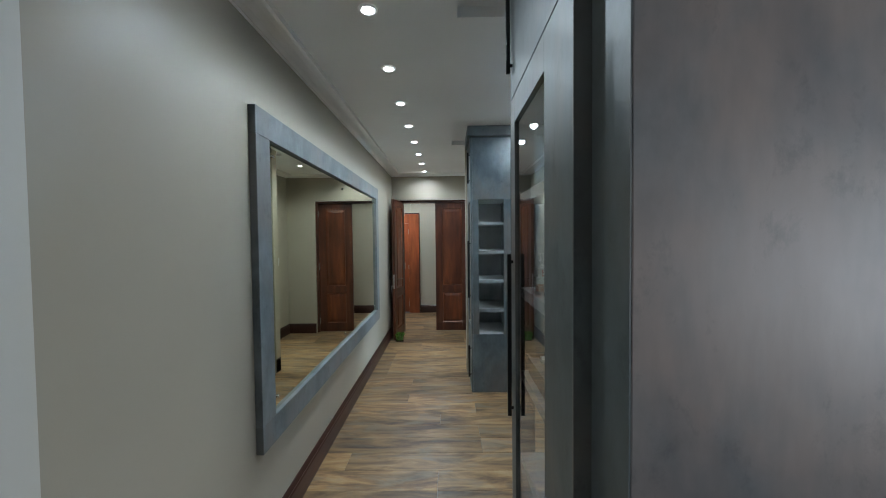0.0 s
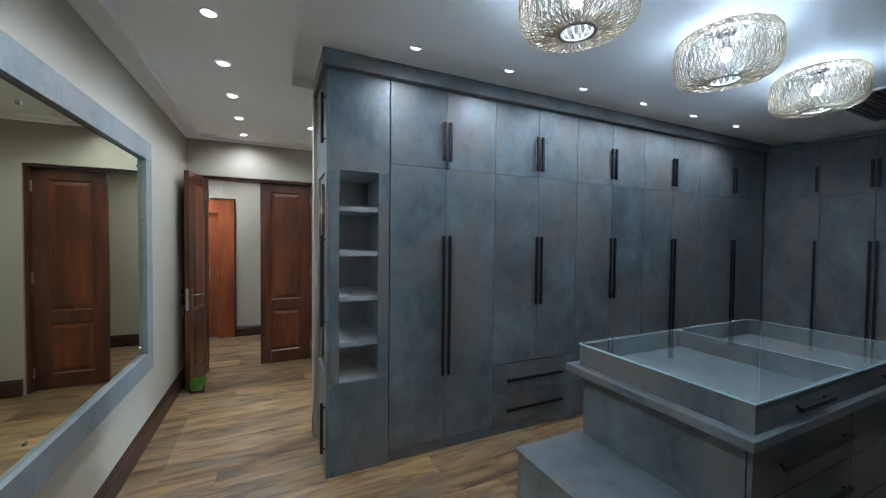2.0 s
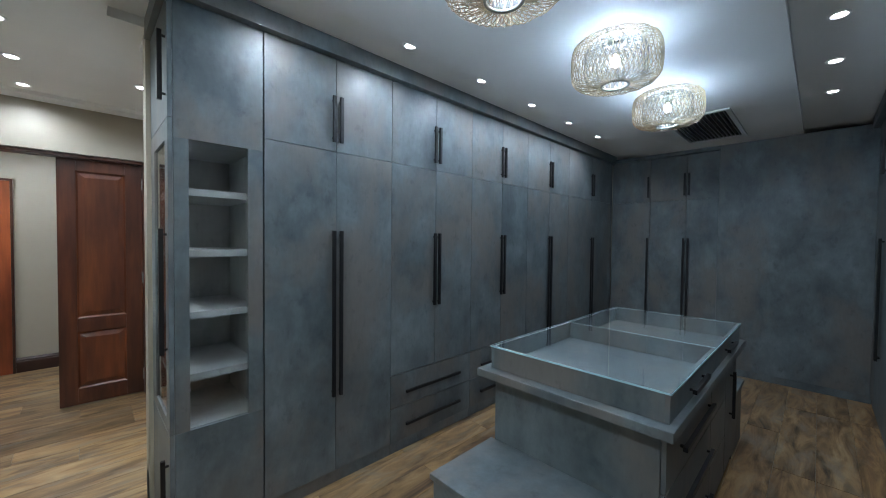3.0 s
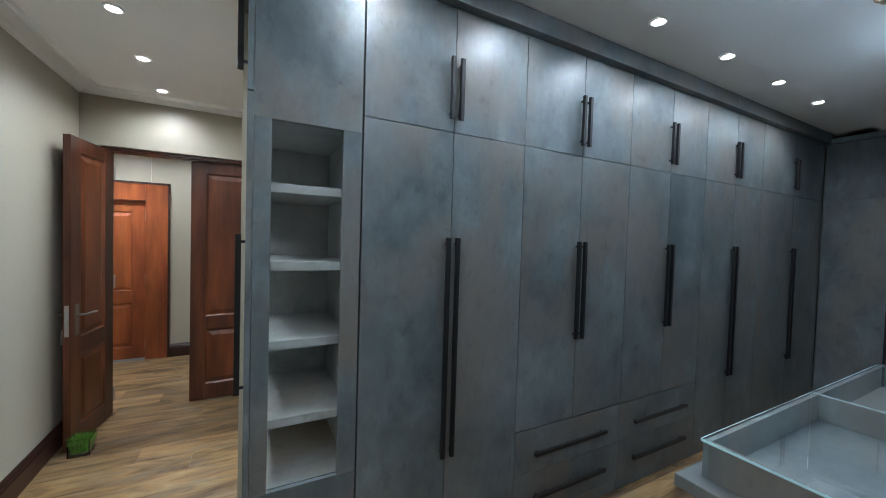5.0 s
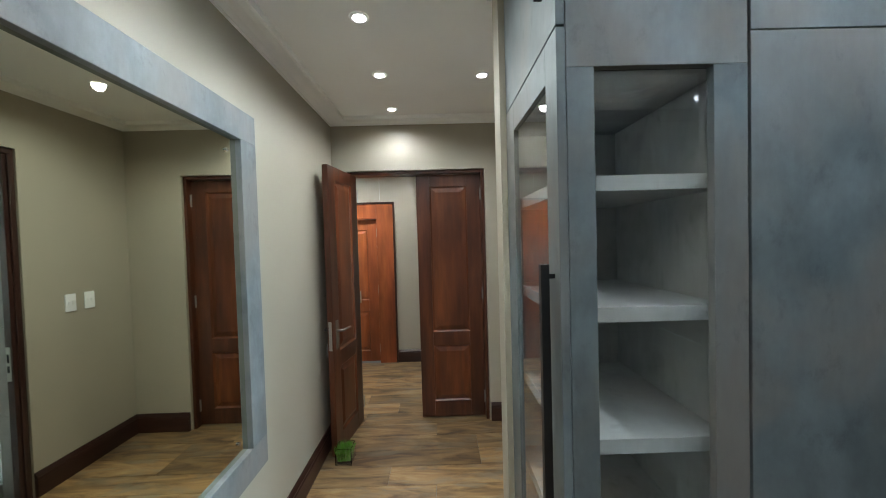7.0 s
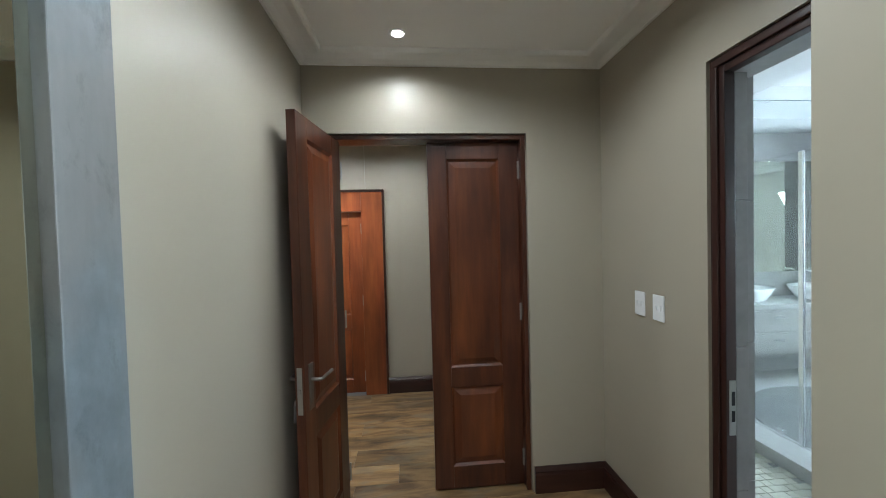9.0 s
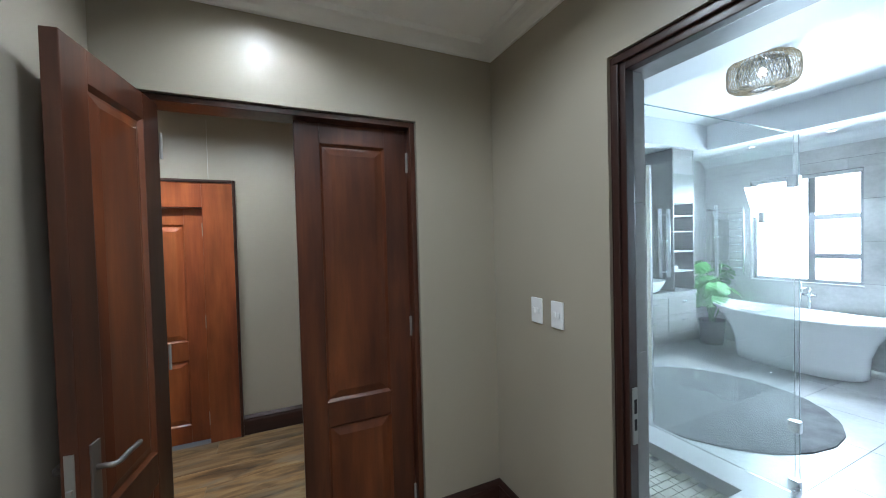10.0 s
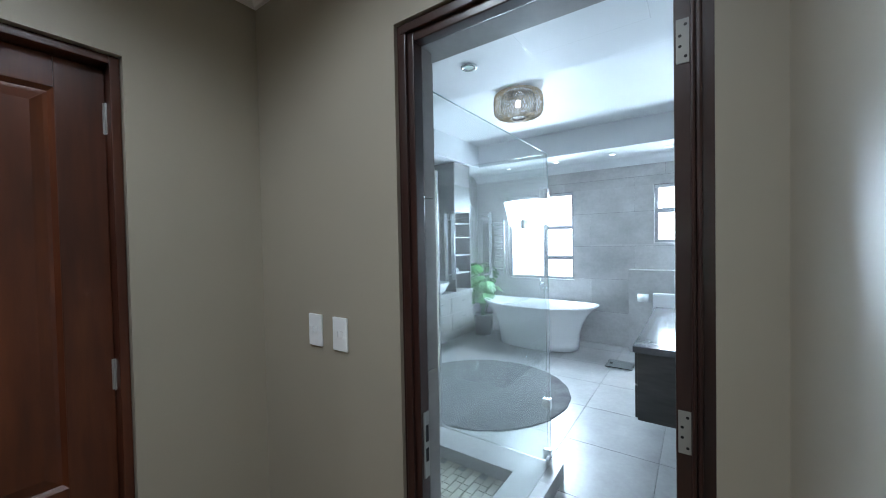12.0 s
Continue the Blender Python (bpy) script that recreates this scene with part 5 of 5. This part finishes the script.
stripe(b1, -0.014, 0.009, 0.0296, 0.022, 0.058, RED, PLASTIC, lab="red stripe label")
neck(b1, 0.013, 0.062, 0.006)
cap(b1, 0.015, 0.068, 0.02, CHROME, "chrome cap")
b7 = bottle(0.452, 1.262, "second silver perfume bottle behind the first", 0.06, 0.03, 0.066, STEEL, 2.4)
neck(b7, 0.014, 0.066, 0.006)
cap(b7, 0.0165, 0.072, 0.026, CHROME, "chrome cap")
cup = thing("bottle_cap", (0.374, 1.2, SH), "loose brushed silver cap standing on the shelf", "bottle cap")
part("cap", lathe(bmesh.new(), [(0.0155, 0), (0.0165, 0.002), (0.0165, 0.038), (0.0155, 0.0405), (0.012, 0.041), (0.0115, 0.036)], sides=28), STEEL, cup, "", True)
b8 = bottle(0.5, 1.262, "black perfume bottle with a red stripe label", 0.05, 0.03, 0.072, SMOKE, 3.2)
stripe(b8, -0.012, 0.009, 0.03, 0.03, 0.066, RED, PLASTIC, lab="red stripe label")
neck(b8, 0.014, 0.072, 0.006)
cap(b8, 0.017, 0.078, 0.032, CHROME, "dark chrome cap", 2)
b3 = bottle(0.364, 1.137, "clear square perfume bottle with a little amber perfume", 0.05, 0.032, 0.078, THIN_GLASS, 5.0)
part("perfume", rounded(bmesh.new(), 0.045, 0.027, [(0.96, 0.007), (1, 0.009), (1, 0.025)], 5.0), AMBER, b3, "remaining amber perfume")
neck(b3, 0.009, 0.078, 0.012)
cap(b3, 0.0145, 0.09, 0.024, EDGE_GLASS, "clear cap")
b2 = bottle(0.372, 1.063, "large black glass perfume bottle with a ringed black cap", 0.058, 0.03, 0.102, SMOKE, 3.4)
part("glass_base", rounded(bmesh.new(), 0.059, 0.031, [(0.92, 0), (1, 0.003), (1, 0.0085), (0.9, 0.0095)], 3.4), EDGE_GLASS, b2, "clear glass foot", True)
cap(b2, 0.02, 0.102, 0.032, BLACK, "ringed black cap", 3)
bm = bmesh.new()
for k in range(4):
    cuboid(bm, (-0.0265 + 0.0068 * k, -0.0162, 0.074), (-0.0218 + 0.0068 * k, -0.0148, 0.08))
part("lettering", bm, GREY_INK, b2, "unreadable pale lettering")
b4 = bottle(0.41, 1.014, "milky frosted perfume bottle with a wide flat body", 0.066, 0.034, 0.084, FROST, 4.0)
neck(b4, 0.01, 0.084, 0.008)
b5 = bottle(0.39, 0.968, "clear perfume bottle with a gold cap and brown label", 0.056, 0.03, 0.076, THIN_GLASS, 4.0)
part("perfume", rounded(bmesh.new(), 0.05, 0.024, [(0.96, 0.008), (1, 0.01), (1, 0.028)], 4.0), YELLOW, b5, "pale yellow perfume")
lab = part("label_band", box((-0.022, -0.0162, 0.036), (0.022, -0.0148, 0.05), 0.0004), BROWN, b5, "rounded brown label")
part("lettering", boxes(*[((-0.016 + 0.007 * k, -0.0166, 0.0405), (-0.0115 + 0.007 * k, -0.0162, 0.0455)) for k in range(5)]), GOLD, lab)
neck(b5, 0.01, 0.076, 0.006)
cap(b5, 0.0135, 0.082, 0.026, GOLD, "gold cap", 5)
b6 = bottle(0.478, 1.03, "dark glass perfume bottle with a square black cap", 0.055, 0.035, 0.078, SMOKE, 4.0)
neck(b6, 0.01, 0.078, 0.01)
cap(b6, 0.02, 0.088, 0.028, BLACK, "black cap")
wb = thing("watch_box", (0.455, 1.105, SHELF_LOW + 0.0165), "open dark leatherette watch box with wrist watches", "watch box")
part("base", box((-0.11, -0.15, 0.0), (0.11, 0.15, 0.05), 0.004), DARK_BOX, wb)
part("rim", boxes(((-0.115, -0.155, 0.05), (-0.108, 0.155, 0.06)), ((0.108, -0.155, 0.05), (0.115, 0.155, 0.06)), ((-0.108, -0.155, 0.05), (0.108, -0.148, 0.06)), ((-0.108, 0.148, 0.05), (0.108, 0.155, 0.06))), BLACK, wb)
for i in range(8):
    x, y = (-0.065, 0.0, 0.062)[i % 3], 0.1 - 0.075 * (i // 3)
    wt = thing("wrist_watch", (0.455 + x, 1.105 + y, SHELF_LOW + 0.067), "metal wrist watch lying in the box", "watch", "wrist watches")
    part("case", lathe(bmesh.new(), [(0.0, 0.0), (0.02, 0.0), (0.021, 0.006), (0.018, 0.01), (0.0, 0.01)], sides=24), (STEEL, CHROME, GOLD)[i % 3], wt, "", True)
    part("dial", lathe(bmesh.new(), [(0.0, 0.0101), (0.016, 0.0101), (0.016, 0.0108), (0.0, 0.0108)], sides=24), (PLASTIC, SMOKE, PLASTIC)[i % 3], wt)
    bm = bmesh.new()
    for k in range(5):
        for s_ in (1, -1):
            cuboid(bm, (-0.009, s_ * (0.021 + 0.0065 * k), 0.003 - 0.0005 * k), (0.009, s_ * (0.0265 + 0.0065 * k), 0.0065 - 0.0005 * k))
    part("bracelet", bm, STEEL, wt, "steel link bracelet")

# ---- floor planks and tiles ----
floor = bpy.data.objects["floor"]
PW, PL = 0.19, 1.24


def plank_mesh(length):
    return mesh_of(box((0, 0, -0.012), (length - 0.0015, PW - 0.0015, 0.0), 0.0012), "plank", PLANK)


plank_cache = {}
rnd = random.Random(3)
y = -0.64
while y < 7.3:
    x_lo = -0.92 if y < 5.9 else -2.5
    x_hi = 5.06 if y + PW < 4.1 else 1.04
    x = x_lo - rnd.choice((0.0, 0.3, 0.6, 0.9))
    while x < x_hi:
        a, b = max(x, x_lo), min(x + PL, x_hi)
        ln_ = round(b - a, 3)
        if ln_ > 0.04:
            if ln_ not in plank_cache:
                plank_cache[ln_] = plank_mesh(ln_)
            ob = new("plank", plank_cache[ln_])
            ob.parent = floor
            ob.location = (a, y, 0)
        x += PL
    y += PW


def minus(rects, hole):
    out = []
    for a0, a1, b0, b1 in rects:
        h0, h1, v0, v1 = max(a0, hole[0]), min(a1, hole[1]), max(b0, hole[2]), min(b1, hole[3])
        if h0 >= h1 or v0 >= v1:
            out.append((a0, a1, b0, b1))
            continue
        out += [r for r in ((a0, a1, b0, v0), (a0, a1, v1, b1), (a0, h0, v0, v1), (h1, a1, v0, v1)) if r[1] - r[0] > 0.012 and r[3] - r[2] > 0.012]
    return out


wall_w = bpy.data.objects["wall_bathroom_window"]
for r in range(6):
    z0, z1 = 0.002 + 0.45 * r, min(0.45 * r + 0.448, 2.49)
    y = 4.21 - (0.45 if r % 2 else 0.1)
    while y < 7.34:
        rects = [(max(y, 4.208), min(y + 0.898, 7.348), z0, z1)]
        for hole in ((5.79, 6.8, 0.85, 2.13), (4.1, 4.785, 1.37, 2.13)):
            rects = minus(rects, hole)
        for a0, a1, b0, b1 in rects:
            part("tile", box((BX - 0.008, a0, b0), (BX - 0.0005, a1, b1), 0.0008), TILE_WALL, wall_w)
        y += 0.9
floor_b = bpy.data.objects["floor_bathroom"]
tile = mesh_of(box((0, 0, -0.008), (0.597, 0.597, 0.0), 0.001), "tile", TILE_FLOOR)
for i in range(8):
    for j in range(6):
        ob = new("tile", tile)
        ob.parent, ob.location = floor_b, (1.06 + 0.6 * i - 0.1, 4.22 + 0.6 * j - 0.28, 0)
shower = bpy.data.objects["shower_floor"]
mos = mesh_of(box((0, 0, 0), (0.0455, 0.0455, 0.008), 0.002), "mosaic_stone", MOSAIC)
mosl = mesh_of(box((0, 0, 0), (0.0955, 0.0455, 0.008), 0.002), "mosaic_stone", MOSAIC)
for j in range(20):
    i = j % 3
    while i < 19:
        long = (i * 7 + j * 5) % 3 == 0
        if 1.075 + 0.05 * (i + (2 if long else 1)) < 2.03:
            ob = new("mosaic_stone", mosl if long else mos)
            ob.parent, ob.location = shower, (1.075 + 0.05 * i, 5.235 + 0.05 * j, 0.018)
        i += 2 if long else 1
